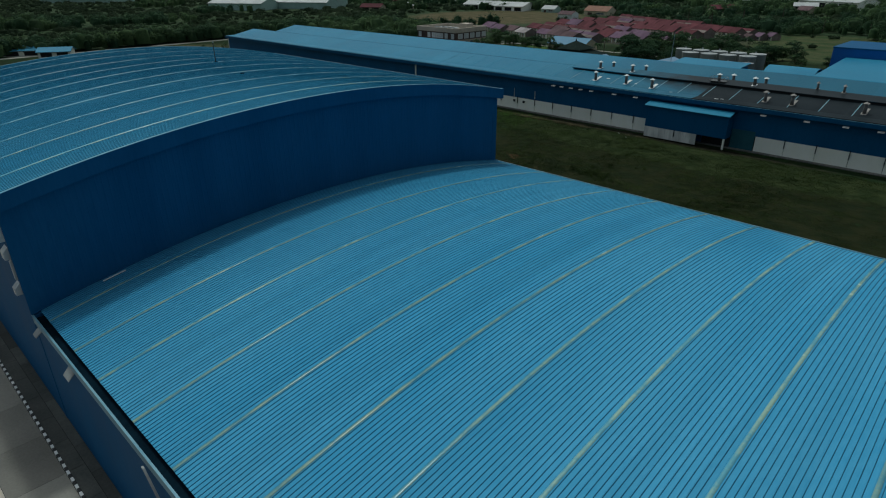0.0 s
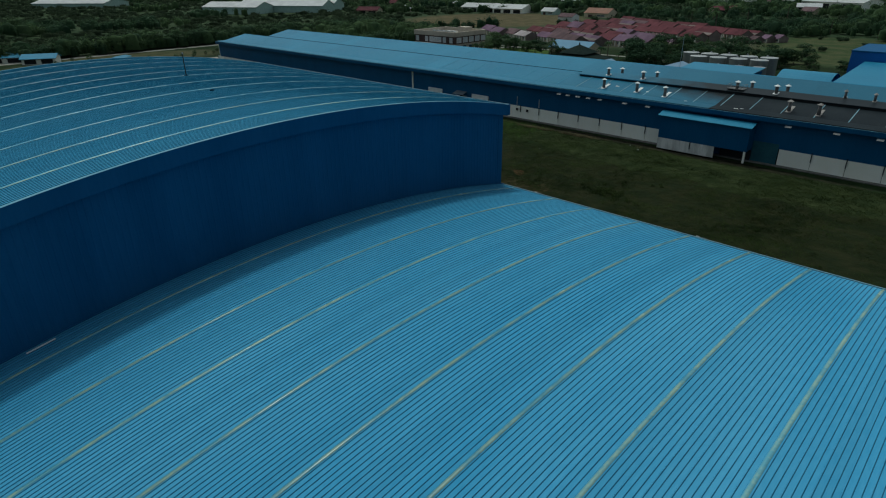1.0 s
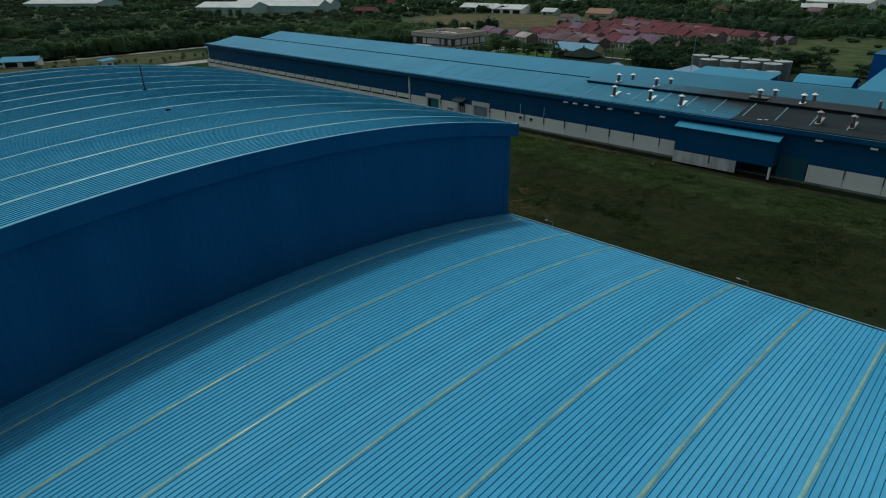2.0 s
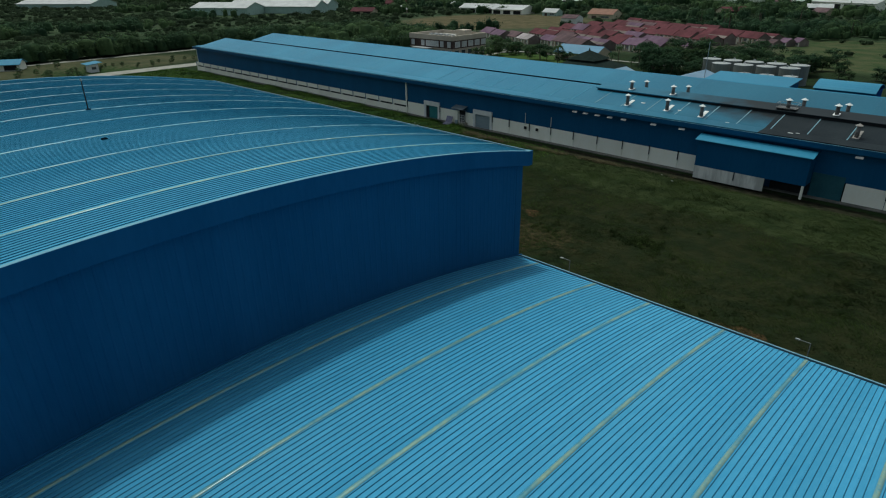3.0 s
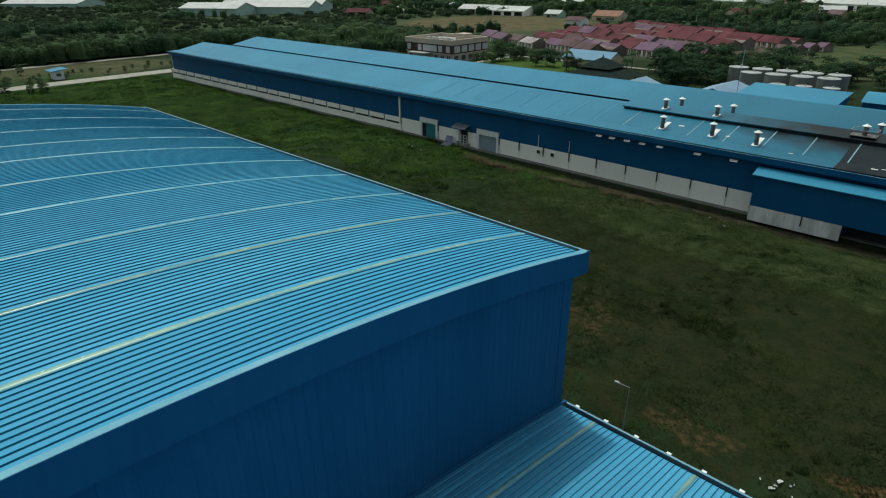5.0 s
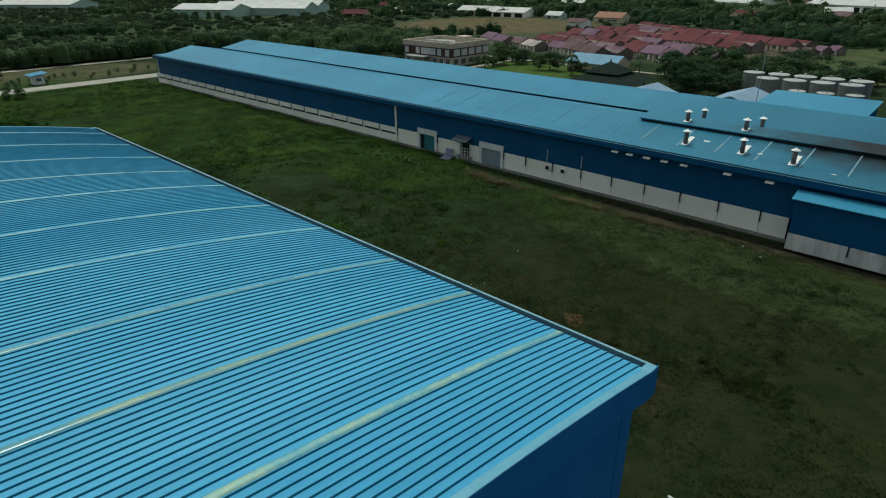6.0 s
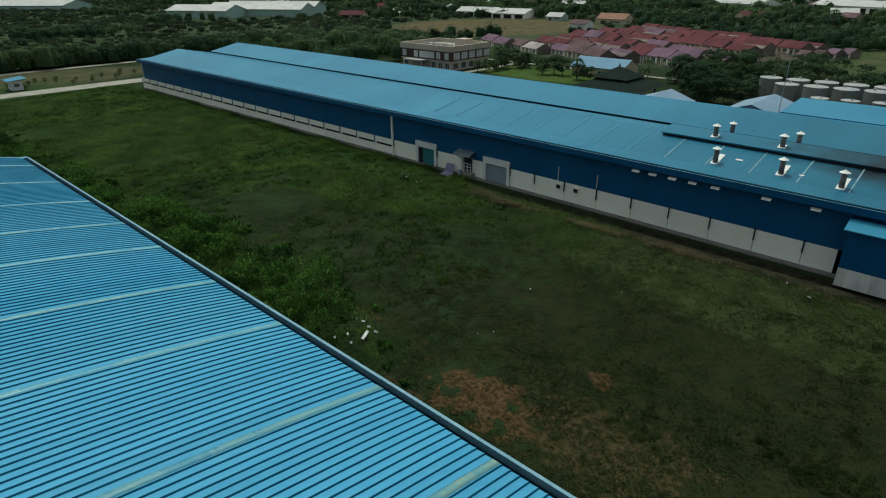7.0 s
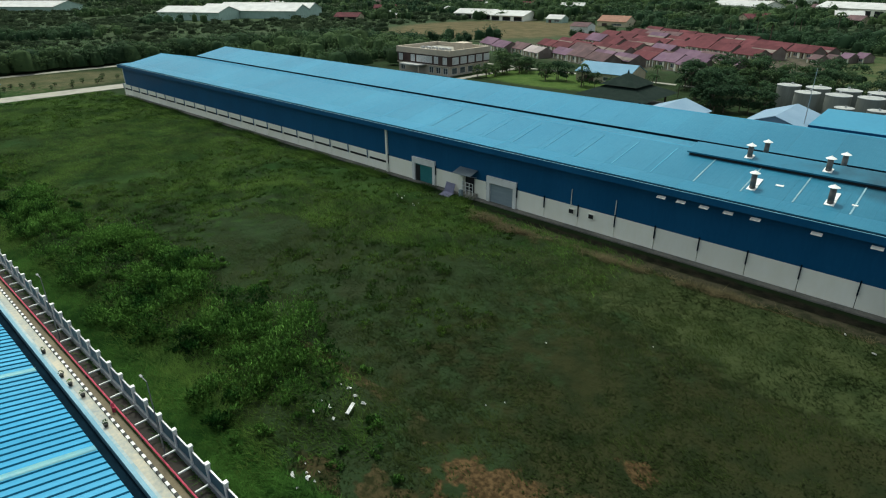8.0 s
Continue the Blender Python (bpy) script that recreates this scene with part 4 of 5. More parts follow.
LX0, LX1, LY = -68.7, -50.5, 132.0
lean = thing("lean_to", (LX0, LY, 0), "blue lean-to with pale roof and stained white wall", "lean-to")
lw = LX1 - LX0
part("roof", prism(bmesh.new(), [(-0.6, 6.98), (1.75, 7.62), (1.75, 7.74), (-0.6, 7.10)], -0.4, lw + 0.4), ROOF_FAR, lean)
part("top_flashing", boxes((-0.4, lw + 0.4, 1.76, 2.98, 7.5, 7.72)), FAR_BLUE, lean)
part("front_wall", boxes((0, lw, 0, 0.2, 2.3, 7.0)), FAR_BLUE, lean)
part("side_wall", boxes((0, 0.2, 0.21, 2.95, 0, 7.1)), FAR_BLUE, lean)
part("side_wall", boxes((lw - 0.2, lw, 0.21, 2.95, 2.3, 7.1)), FAR_BLUE, lean)
part("lower_wall", boxes((0, 12.0, 0.0, 0.2, 0, 2.28)), material("stained_white_wall", (0.46, 0.46, 0.42), (0.76, 0.75, 0.69), 0.8, 0.5, 3, 0.006, stretch=(1, 1, 0.2), contrast=1.4), lean, "white wall streaked with grime")
part("post", boxes((lw - 0.5, lw - 0.15, 0.0, 0.35, 0, 2.3)), WHITE_WALL, lean)
# Back of the open bay is near-black, its shade painted on.
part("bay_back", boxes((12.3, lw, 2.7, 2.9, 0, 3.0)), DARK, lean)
part("downpipe", boxes((7.0, 7.14, -0.16, -0.02, 0.9, 2.4)), GUTTER, lean)
part("recess_door", boxes((-50.4 - FX0, -45.7 - FX0, -0.1, 0.1, 0, 4.1)), TEAL_DARK, factory, "dark teal door in the recess")
part("wall_panel", boxes((-69.0 - FX0, -50.5 - FX0, 0.02, 0.2, 0, 3.2)), FAR_BLUE, factory)

# ---- yard behind the factory ----
for x0, x1, y0, y1, z, m in ((-92.7, -72.6, 193.2, 206.5, 7.3, ROOF_FAR),):
    s = thing("blue_shed", (x0, y0, 0), "blue shed with a shallow pale roof", "shed")
    part("roof", slope(bmesh.new(), -0.6, x1 - x0 + 0.6, -0.8, z, y1 - y0, z + 0.9), m, s)
    part("wall", boxes((0, x1 - x0, 0, y1 - y0 - 0.5, 0, z)), WALL_BLUE, s)
    part("fascia", boxes((-0.6, x1 - x0 + 0.6, -0.9, -0.82, z - 1.7, z + 0.02)), WALL_BLUE, s)
PALE_BLUE = material("pale_grey_blue_roof", (0.16, 0.26, 0.36), (0.22, 0.32, 0.42), 0.5, 0.2, 3, 0.002, 0.2)
g = thing("gabled_shed", (-107.5, 199, 0), "shed with a pale blue gabled roof", "shed")
gw = 13.0
bm = bmesh.new()
for sx in (0, 1):
    v = [bm.verts.new(p) for p in ((0 if not sx else gw, 0, 4.6), (gw / 2, 0, 6.8), (gw / 2, 17, 6.8), (0 if not sx else gw, 17, 4.6))]
    bm.faces.new(v)
geo = bmesh.ops.extrude_face_region(bm, geom=bm.faces[:])
bmesh.ops.translate(bm, verts=[e for e in geo["geom"] if isinstance(e, bmesh.types.BMVert)], vec=(0, 0, -0.12))
part("roof", bm, PALE_BLUE, g)
part("wall", boxes((0.4, gw - 0.4, 0.5, 16.5, 0, 4.5)), WHITE_WALL, g)
bm = bmesh.new()
a, b = ([bm.verts.new((x, y, z)) for x, z in ((0.3, 4.5), (gw - 0.3, 4.5), (gw / 2, 6.6))] for y in (0.15, 0.35))
bm.faces.new(a)
bm.faces.new(b[::-1])
for i in range(3):
    bm.faces.new((a[i], b[i], b[(i + 1) % 3], a[(i + 1) % 3]))
part("gable_infill", bm, PALE_BLUE, g)
copy_thing(g, pose(-129, 189.5, 0))
g3 = thing("curved_shed", (-72.0, 219, 0), "low shed with a bowed blue roof", "shed")
bm = bmesh.new()
prism(bm, [(12 * i / 10, 4.2 + 1.7 * math.sin(math.pi * i / 10)) for i in range(11)] + [(12 * (10 - i) / 10, 4.05 + 1.7 * math.sin(math.pi * i / 10)) for i in range(11)], 0, 15)
part("roof", bm, ROOF_FAR, g3)
part("wall", boxes((0.4, 14.6, 0.4, 11.6, 0, 4.2)), WALL_BLUE, g3)

hall = thing("rear_hall", (-50.5, 185, 0), "blue rear hall with a broad pale roof", "hall")
part("roof", slope(bmesh.new(), 0, 90, -2.0, 8.2, 38.0, 10.2), ROOF_FAR, hall)
part("wall", boxes((0.3, 89, -1.5, 37.8, 0, 8.0)), WALL_BLUE, hall)
tower = thing("plant_tower", (-54.5, 223.5, 0), "deep blue clad plant block above the rear hall", "building")
part("wall", boxes((0, 94, 0, 22, 0, 12.6)), material("bright_blue_cladding", (0.008, 0.10, 0.36), (0.012, 0.12, 0.42), 0.45, 0.3, 4), tower)
part("parapet", boxes((-0.15, 94.15, -0.15, 22.15, 12.62, 13.0)), WALL_BLUE, tower)


def tank(x, y, h):
    t = thing("storage_tank", (x, y, 0), "weathered cylindrical steel storage tank", "tank", "tank farm")
    part("shell", tube(bmesh.new(), 0, 0, 0, h, 2.85, n=28, cap=False), TANK, t, smooth=True)
    part("roof_disc", tube(bmesh.new(), 0, 0, h, h + 0.3, 2.95, 0.5, n=28), TANK_TOP, t, "pale conical tank roof")
    part("rim", tube(bmesh.new(), 0, 0, h - 0.12, h + 0.02, 2.94, n=28), GALV, t)
    part("manhole", tube(bmesh.new(), 0.6, 0.4, h + 0.3, h + 0.7, 0.3), GALV, t)
    return t


first_tank = tank(-110.8, 246.0, 6.2)
for i in range(1, 5):
    copy_thing(first_tank, pose(-110.8 + 6.85 * i, 246.0 + 0.4 * i, 0, 0, 0, 40 * i))
for i in range(4):
    copy_thing(first_tank, pose(-104.2 + 6.7 * i, 237.0 + 0.8 * i, 0, 0, 0, 55 * i))
for x, y in ((-94.4, 229.8), (-88.0, 231.0), (-81.6, 232.4), (-92.4, 222.6), (-85.2, 224.4)):
    copy_thing(first_tank, pose(x, y, 0, 0, 0, 9 * y) @ Matrix.Diagonal((0.72, 0.72, 0.76, 1)))
mast = thing("radio_mast", (-96.2, 202.8, 0), "thin grey mast beside the tanks", "mast")
part("mast_pole", tube(bmesh.new(), 0, 0, 0, 16.2, 0.12, 0.05), GALV, mast)
striped_kerb("kerb_south", -80, -25, 5.88, "black and white painted kerb by the road")
striped_kerb("kerb_north", -150, -80, 73.22, "black and white painted kerb behind the warehouse")


# ---- office block and houses ----
office = thing("office_block", (-242.5, 226.5, 0), "two-storey office block with brown upper floor and beige parapet", "office building")
ow, od, oh = 26.8, 22.0, 8.9
part("ground_floor", boxes((0.3, ow - 0.3, 0.3, od - 0.3, 0, 3.4)), BEIGE, office)
part("upper_floor", boxes((0, ow, 0, od, 3.4, 6.9)), BROWN, office, "dark brown upper floor")
part("band", boxes((-0.15, ow + 0.15, -0.15, od + 0.15, 3.2, 3.5)), BEIGE, office)
part("parapet", boxes((-0.3, ow + 0.3, -0.3, 0.4, 6.9, oh), (-0.3, ow + 0.3, od - 0.4, od + 0.3, 6.9, oh),
                      (-0.3, 0.4, 0.4, od - 0.4, 6.9, oh), (ow - 0.4, ow + 0.3, 0.4, od - 0.4, 6.9, oh)), BEIGE, office, "beige parapet")
part("roof_deck", boxes((0.4, ow - 0.4, 0.4, od - 0.4, 6.9, 7.5)), CONCRETE, office)
part("stair_block", boxes((17, 22, 13, 18, 7.5, 10.2)), BEIGE, office)
for k in range(9):
    part("roof_unit", boxes((6 + 1.7 * k, 7.2 + 1.7 * k, 6.5 + (k % 2), 7.8 + (k % 2), 7.5, 8.7)), GALV, office)
part("porch_canopy", boxes((5, 15, -4.0, -0.2, 3.1, 3.5)), TIN, office)
for x in (5.3, 14.7):
    part("porch_post", boxes((x - 0.15, x + 0.15, -3.8, -3.5, 0, 3.1)), BEIGE, office)


def window(parent, x0, x1, y0, y1, z0, z1, pane=GLASS):
    """A window with a frame and panes, on a face with its outside towards -y (x1 > x0) or +x (y1 > y0)."""
    if x1 - x0 > y1 - y0:
        f = part("window", boxes((x0, x1, y0 - 0.06, y0 + 0.02, z0, z0 + 0.1), (x0, x1, y0 - 0.06, y0 + 0.02, z1 - 0.1, z1),
                                 (x0, x0 + 0.1, y0 - 0.06, y0 + 0.02, z0, z1), (x1 - 0.1, x1, y0 - 0.06, y0 + 0.02, z0, z1),
                                 ((x0 + x1) / 2 - 0.05, (x0 + x1) / 2 + 0.05, y0 - 0.06, y0 + 0.02, z0, z1)), WHITE, parent)
        part("pane", boxes((x0 + 0.1, x1 - 0.1, y0 - 0.03, y0 - 0.004, z0 + 0.1, z1 - 0.1)), pane, f)
    else:
        f = part("window", boxes((x0 - 0.02, x0 + 0.06, y0, y1, z0, z0 + 0.1), (x0 - 0.02, x0 + 0.06, y0, y1, z1 - 0.1, z1),
                                 (x0 - 0.02, x0 + 0.06, y0, y0 + 0.1, z0, z1), (x0 - 0.02, x0 + 0.06, y1 - 0.1, y1, z0, z1)), WHITE, parent)
        part("pane", boxes((x0 + 0.004, x0 + 0.03, y0 + 0.1, y1 - 0.1, z0 + 0.1, z1 - 0.1)), pane, f)


for x in (0.8, 7.2, 19.2, 23.5):
    window(office, x, x + 2.0, 0, 0, 4.0, 6.4, PALEGLASS)
for k in range(6):
    window(office, 10.2 + 1.35 * k, 11.4 + 1.35 * k, 0, 0, 4.0, 6.4, PALEGLASS)
for k in range(5):
    window(office, ow, ow, 1.5 + 4.4 * k, 4.8 + 4.4 * k, 4.0, 6.4, PALEGLASS)
    window(office, ow - 0.3, ow - 0.3, 1.5 + 4.4 * k, 4.4 + 4.4 * k, 0.6, 2.8)
for x in (1.5, 16.5, 20.0, 23.5):
    window(office, x, x + 2.2, 0.3, 0.3, 0.6, 2.8)


def house(name, wide, deep, h, rise, roof, wall, label):
    """A small gabled house with its ridge along x; door and windows on the -y front."""
    o = thing(name, (0, 0, 0), label, "house")
    part("wall", prism(bmesh.new(), [(0, 0), (deep, 0), (deep, h), (deep / 2, h + rise - 0.15), (0, h)], 0, wide), wall, o)
    bm = slope(bmesh.new(), -0.2, wide + 0.2, -0.9, h - rise * 1.8 / deep + 0.02, deep / 2, h + rise, 0.14)
    slope(bm, -0.2, wide + 0.2, deep + 0.9, h - rise * 1.8 / deep + 0.02, deep / 2, h + rise, 0.14)
    part("roof", bm, roof, o)
    part("door", boxes((wide * 0.16, wide * 0.34, -0.05, 0.0, 0, 2.1)), BROWN, o)
    window(o, wide * 0.52, wide * 0.84, -0.01, -0.01, 0.8, 2.1)
    return o


def row_house(wide, deep, h, rise, roof, label):
    """A row house: ridge along the street, front slope over a pillared porch, gables to its neighbours."""
    o = thing("row_house", (0, 0, 0), label, "house")
    part("wall", prism(bmesh.new(), [(0.6, 0), (deep, 0), (deep, h), (deep / 2, h + rise - 0.15), (0.6, h)], 0.1, wide - 0.1), GREYWALL, o)
    part("front_wall", boxes((0.1, wide - 0.1, 0.5, 0.596, 0, h - 0.1)), CREAM, o, "cream front wall")
    bm = bmesh.new()
    for y, e in ((-0.5, 0), (deep + 0.4, 1)):
        slope(bm, 0.0, wide, y, h - rise * 0.9 / deep - 0.1, deep / 2, h + rise, 0.16)
    part("roof", bm, roof, o)
    part("door", boxes((wide * 0.18, wide * 0.32, 0.44, 0.496, 0, 2.1)), BROWN, o)
    window(o, wide * 0.52, wide * 0.82, 0.49, 0.49, 0.8, 2.1)
    for x in (0.3, wide * 0.42, wide - 0.3):
        part("porch_post", boxes((x - 0.2, x + 0.2, -0.3, 0.0, 0, h - 0.25)), WHITE_WALL, o)
    part("porch_slab", boxes((0.1, wide - 0.1, -0.35, 0.49, 0, 0.15)), CONCRETE, o)
    return o


GABLE = (6.2, 8.4, 2.9, 2.1)
red_house = row_house(*GABLE, REDROOF, "small cream row house with a red tiled roof")
pink_house = row_house(*GABLE, PINKROOF, "small cream row house with a mauve tiled roof")
dull_house = row_house(*GABLE, DULLROOF, "small cream row house with a brown-grey roof")
pale_house = row_house(*GABLE, PALEROOF, "small cream row house with a faded pale roof")
estate = [red_house, pink_house, dull_house, pale_house]
TURN_E = -24.0
EU, EN = Vector((math.cos(radians(TURN_E)), math.sin(radians(TURN_E)), 0)), Vector((-math.sin(radians(TURN_E)), math.cos(radians(TURN_E)), 0))


def street(n, u0, u1, back, mix, seed):
    """One row of houses along the estate's streets, in pairs of one height and colour; back turns them to face away."""
    rng = random.Random(seed)
    u = u0
    while u < u1:
        q, p = rng.random(), None
        for limit, proto in mix(u):
            if q < limit:
                p = proto
                break
        set_back, high = rng.uniform(-0.6, 0.6), rng.uniform(0.88, 1.14)
        for pair in range(2):
            at = EU * u + EN * (n + set_back)
            if back:
                at += EU * GABLE[0] + EN * GABLE[1]
            m = Matrix.Translation(at) @ Matrix.Rotation(radians(TURN_E + (180 if back else 0)), 4, "Z") @ Matrix.Diagonal((1, 1, high, 1))
            if estate and p is estate[0]:
                estate.pop(0)
                p.matrix_world = m
            else:
                copy_thing(p, m)
            u += GABLE[0] + 0.01
        u += 0.7


for o in estate:
    tagged(o, group="housing estate")
reds = lambda u: ((0.84, red_house), (0.92, dull_house), (1.1, pink_house)) if u < -288 else ((0.6, red_house), (1.1, pink_house))
far_reds = lambda u: ((0.75, red_house), (1.1, dull_house)) if u < -345 else reds(u)
dulls = lambda u: ((0.6, dull_house), (0.8, pale_house), (1.1, pink_house))
mauves = lambda u: ((0.8, pink_house), (1.1, dull_house)) if u > -292 else reds(u)
street(170.0, -368.0, -348.0, False, lambda u: ((0.7, pink_house), (1.1, dull_house)), 1)
street(174.0, -345.0, -324.0, False, dulls, 3)
street(181.0, -321.0, -294.0, False, lambda u: ((0.7, dull_house), (1.1, pink_house)), 2)
street(190.6, -318.0, -288.0, True, lambda u: ((0.5, dull_house), (1.1, pink_house)), 14)
street(194.0, -352.0, -321.0, False, reds, 4)
street(203.6, -352.0, -311.0, True, reds, 12)
street(201.0, -292.0, -258.0, False, mauves, 10)
street(210.6, -300.0, -260.0, True, mauves, 13)
street(221.0, -304.0, -263.0, False, mauves, 15)
street(223.5, -368.0, -320.0, False, reds, 5)
street(233.1, -368.0, -316.0, True, reds, 6)
street(248.5, -376.0, -279.0, False, reds, 7)
street(258.1, -376.0, -277.0, True, reds, 8)
street(275.0, -384.0, -267.0, False, far_reds, 9)
street(284.6, -384.0, -269.0, True, far_reds, 11)
for k in range(4):
    copy_thing(dull_house if k < 2 else pink_house, pose(-131.0 + 4.4 * k, 349 + 4.6 * k, 0, 0, 0, -24) @ Matrix.Diagonal((0.75, 0.8, 0.7, 1)))

blue_house = house("blue_roofed_house", 20, 11, 3.6, 2.4, HOUSE_BLUE, CREAM, "cream hall with a pale blue sheet roof")
blue_house.location = (-178.5, 250.5, 0)
white_house = house("white_house", 12, 9, 5.2, 1.8, DULLROOF, WHITE, "two-storey white house with a dull grey roof")
white_house.location = (-273, 398, 0)
rust_house = house("old_house", 22, 13, 3.8, 3.2, RUST, CREAM, "old house with a rusty orange roof")
rust_house.location = (-293, 466, 0)
grey_house = house("pale_house", 14, 9, 3.2, 2.4, TIN, MINT, "pale house with a white sheet roof")
grey_house.location = (-340, 472, 0)

pav = thing("pavilion", (-145.5, 222.5, 0), "open pavilion with a dark two-tier hipped roof", "pavilion")
def hip(bm, half, z0, top, z1):
    a = [bm.verts.new((sx * half, sy * half, z0)) for sx, sy in ((-1, -1), (1, -1), (1, 1), (-1, 1))]
    b = [bm.verts.new((sx * top, sy * top, z1)) for sx, sy in ((-1, -1), (1, -1), (1, 1), (-1, 1))]
    for i in range(4):
        bm.faces.new((a[i], a[(i + 1) % 4], b[(i + 1) % 4], b[i]))
    bm.faces.new(b)
    bm.faces.new(a[::-1])
    return bm
part("lower_roof", hip(bmesh.new(), 10.5, 3.0, 4.6, 5.4), DARKTHATCH, pav)
part("upper_roof", hip(bmesh.new(), 5.6, 5.7, 0.5, 8.4), DARKTHATCH, pav)
part("clerestory", boxes((-4.2, 4.2, -4.2, 4.2, 5.3, 5.8)), BROWN, pav)
part("finial", tube(bmesh.new(), 0, 0, 8.4, 9.5, 0.35, 0.05), DARKTHATCH, pav)
for sx in (-8, 8):
    for sy in (-8, 8):
        part("post", boxes((sx - 0.2, sx + 0.2, sy - 0.2, sy + 0.2, 0, 3.6)), BROWN, pav)
part("floor_slab", boxes((-9, 9, -9, 9, 0, 0.3)), CONCRETE, pav)


# ---- sheds and halls among the far trees ----
def far_hall(x, y, wide, deep, h, rise, roof, wall, turn, label):
    o = thing("far_hall", (x, y, 0), label, "hall")
    o.rotation_euler = (0, 0, radians(turn))
    part("wall", prism(bmesh.new(), [(0, 0), (deep, 0), (deep, h), (deep / 2, h + rise - 0.2), (0, h)], 0, wide), wall, o)
    bm = slope(bmesh.new(), -0.6, wide + 0.6, -1.0, h - rise * 2 / deep, deep / 2, h + rise, 0.2)
    slope(bm, -0.6, wide + 0.6, deep + 1.0, h - rise * 2 / deep, deep / 2, h + rise, 0.2)
    part("roof", bm, roof, o)
    n = 0 if wall is MINT else max(2, int(wide / 9))
    for k in range(n):
        # Near-black panel on the wall in place of a shaded interior.
        part("opening", boxes((wide * (k + 0.15) / n, wide * (k + 0.85) / n, -0.06, -0.005, 0.2, h * 0.75)), DARK, o)


far_hall(-606, 294, 58, 30, 6.5, 4, TIN, MINT, 28, "pale green hall with a grey sheet roof")
far_hall(-604, 330, 92, 26, 6.5, 4.6, TIN, MINT, 28, "long pale green hall with a white sheet roof")
far_hall(-622, 356, 92, 26, 6.5, 4.6, TIN, MINT, 28, "long pale green hall with a white sheet roof")
far_hall(-900, 225, 95, 46, 5, 5, TIN, MINT, 35, "large pale hall with a white roof")
far_hall(-426, 464, 36, 18, 4.6, 3.0, TIN, WHITE_WALL, 8, "white open hall by the brown field")
far_hall(-388, 464, 30, 26, 4.2, 3.0, TIN, WHITE_WALL, 8, "white open hall by the brown field")
far_hall(-300, 690, 64, 26, 7, 4, TIN, WHITE_WALL, -30, "white hall among the trees")
far_hall(-210, 690, 80, 26, 7, 4, TIN, WHITE_WALL, -24, "white hall among the trees")
far_hall(-330, 850, 80, 34, 8, 5, TIN, WHITE_WALL, -28, "white hall among the far trees")
far_hall(-330, 76, 13, 8, 2.8, 1.3, ROOF_FAR, WHITE_WALL, 60, "low blue-roofed shed by the estate road")
far_hall(-346, 66, 15, 9, 2.8, 1.4, ROOF_FAR, WHITE_WALL, 60, "low blue-roofed shed by the estate road")
rng = random.Random(11)
for k in range(46):
    x, y = rng.uniform(-1000, -150), rng.uniform(330, 980)
    if y < 470 and x > -450 or y < 0.4 * -x + 160:
        continue
    far_hall(x, y, rng.uniform(10, 26), rng.uniform(8, 13), 3.5, 2.6, rng.choice((TIN, TIN, DULLROOF, REDROOF, DULLROOF)), CREAM, rng.uniform(-60, 60),
             "small house half hidden in the trees")

hut = thing("guard_hut", (-299, 104.0, 0), "small white guard hut with a pale blue roof", "hut")
part("wall", boxes((0, 4.5, 0, 3.2, 0, 2.9)), WHITE, hut)
part("roof", slope(bmesh.new(), -1.2, 6.0, -1.2, 3.1, 4.4, 3.7), ROOF_FAR, hut)
window(hut, 4.5, 4.5, 0.6, 2.4, 1.0, 2.2)
end_hut = thing("pump_house", (-290, 151, 0), "small blue pump house with a white roof by the factory end", "hut")
part("wall", boxes((0, 10, 0, 5, 0, 2.6)), WALL_BLUE, end_hut)
part("roof", slope(bmesh.new(), -0.5, 10.5, -0.6, 2.7, 5.6, 3.3), TIN, end_hut)


# ---- trees ----
LEAF_NORMALS = []


def leaf_cloud(rs, centres, radii, per, size, lift=0.45):
    """Leaf sprays: random quads on and in ragged ellipsoids. Returns vertices and quads."""
    n = len(centres)
    C = np.repeat(np.asarray(centres, float), per, 0)
    R = np.repeat(np.asarray(radii, float), per, 0)
    d = rs.normal(size=(n * per, 3))
    d /= np.linalg.norm(d, axis=1)[:, None]
    d[:, 2] = np.where(d[:, 2] < -0.35, -d[:, 2], d[:, 2])
    P = C + d * R * (rs.uniform(0.55, 1.0, (n * per, 1)) ** 0.6)
    flat = lift > 1
    nrm = (0.25 if flat else 0.6) * d + np.array((0, 0, 1.3 if flat else 0.7)) + rs.normal(scale=0.25 if flat else 0.4, size=d.shape)
    nrm[:, 2] = np.maximum(np.abs(nrm[:, 2]), 0.2)
    nrm /= np.linalg.norm(nrm, axis=1)[:, None]
    t = np.cross(nrm, rs.normal(size=d.shape))
    t /= np.linalg.norm(t, axis=1)[:, None] + 1e-9
    b = np.cross(nrm, t)
    s = size * rs.uniform(0.6, 1.4, (n * per, 1))
    V = np.stack([P - t * s - b * s * 0.25, P + b * s * -0.55, P + t * s + b * s * 0.2, P + b * s * 0.6], 1).reshape(-1, 3)
    soft = d * 0.8 + np.array((0, 0, lift)) + rs.normal(scale=0.25, size=d.shape)
    LEAF_NORMALS.append(np.repeat(soft / np.linalg.norm(soft, axis=1)[:, None], 4, 0))
    return V, np.arange(len(V)).reshape(-1, 4)


def leafy(name, V, F, mat):
    """A leaf mesh shaded by the outward lie of its sprays, as soft foliage is."""
    me = mesh_np(name, V, F, mat)
    me.polygons.foreach_set("use_smooth", np.ones(len(F), bool))
    me.normals_split_custom_set_from_vertices(LEAF_NORMALS.pop())
    return me


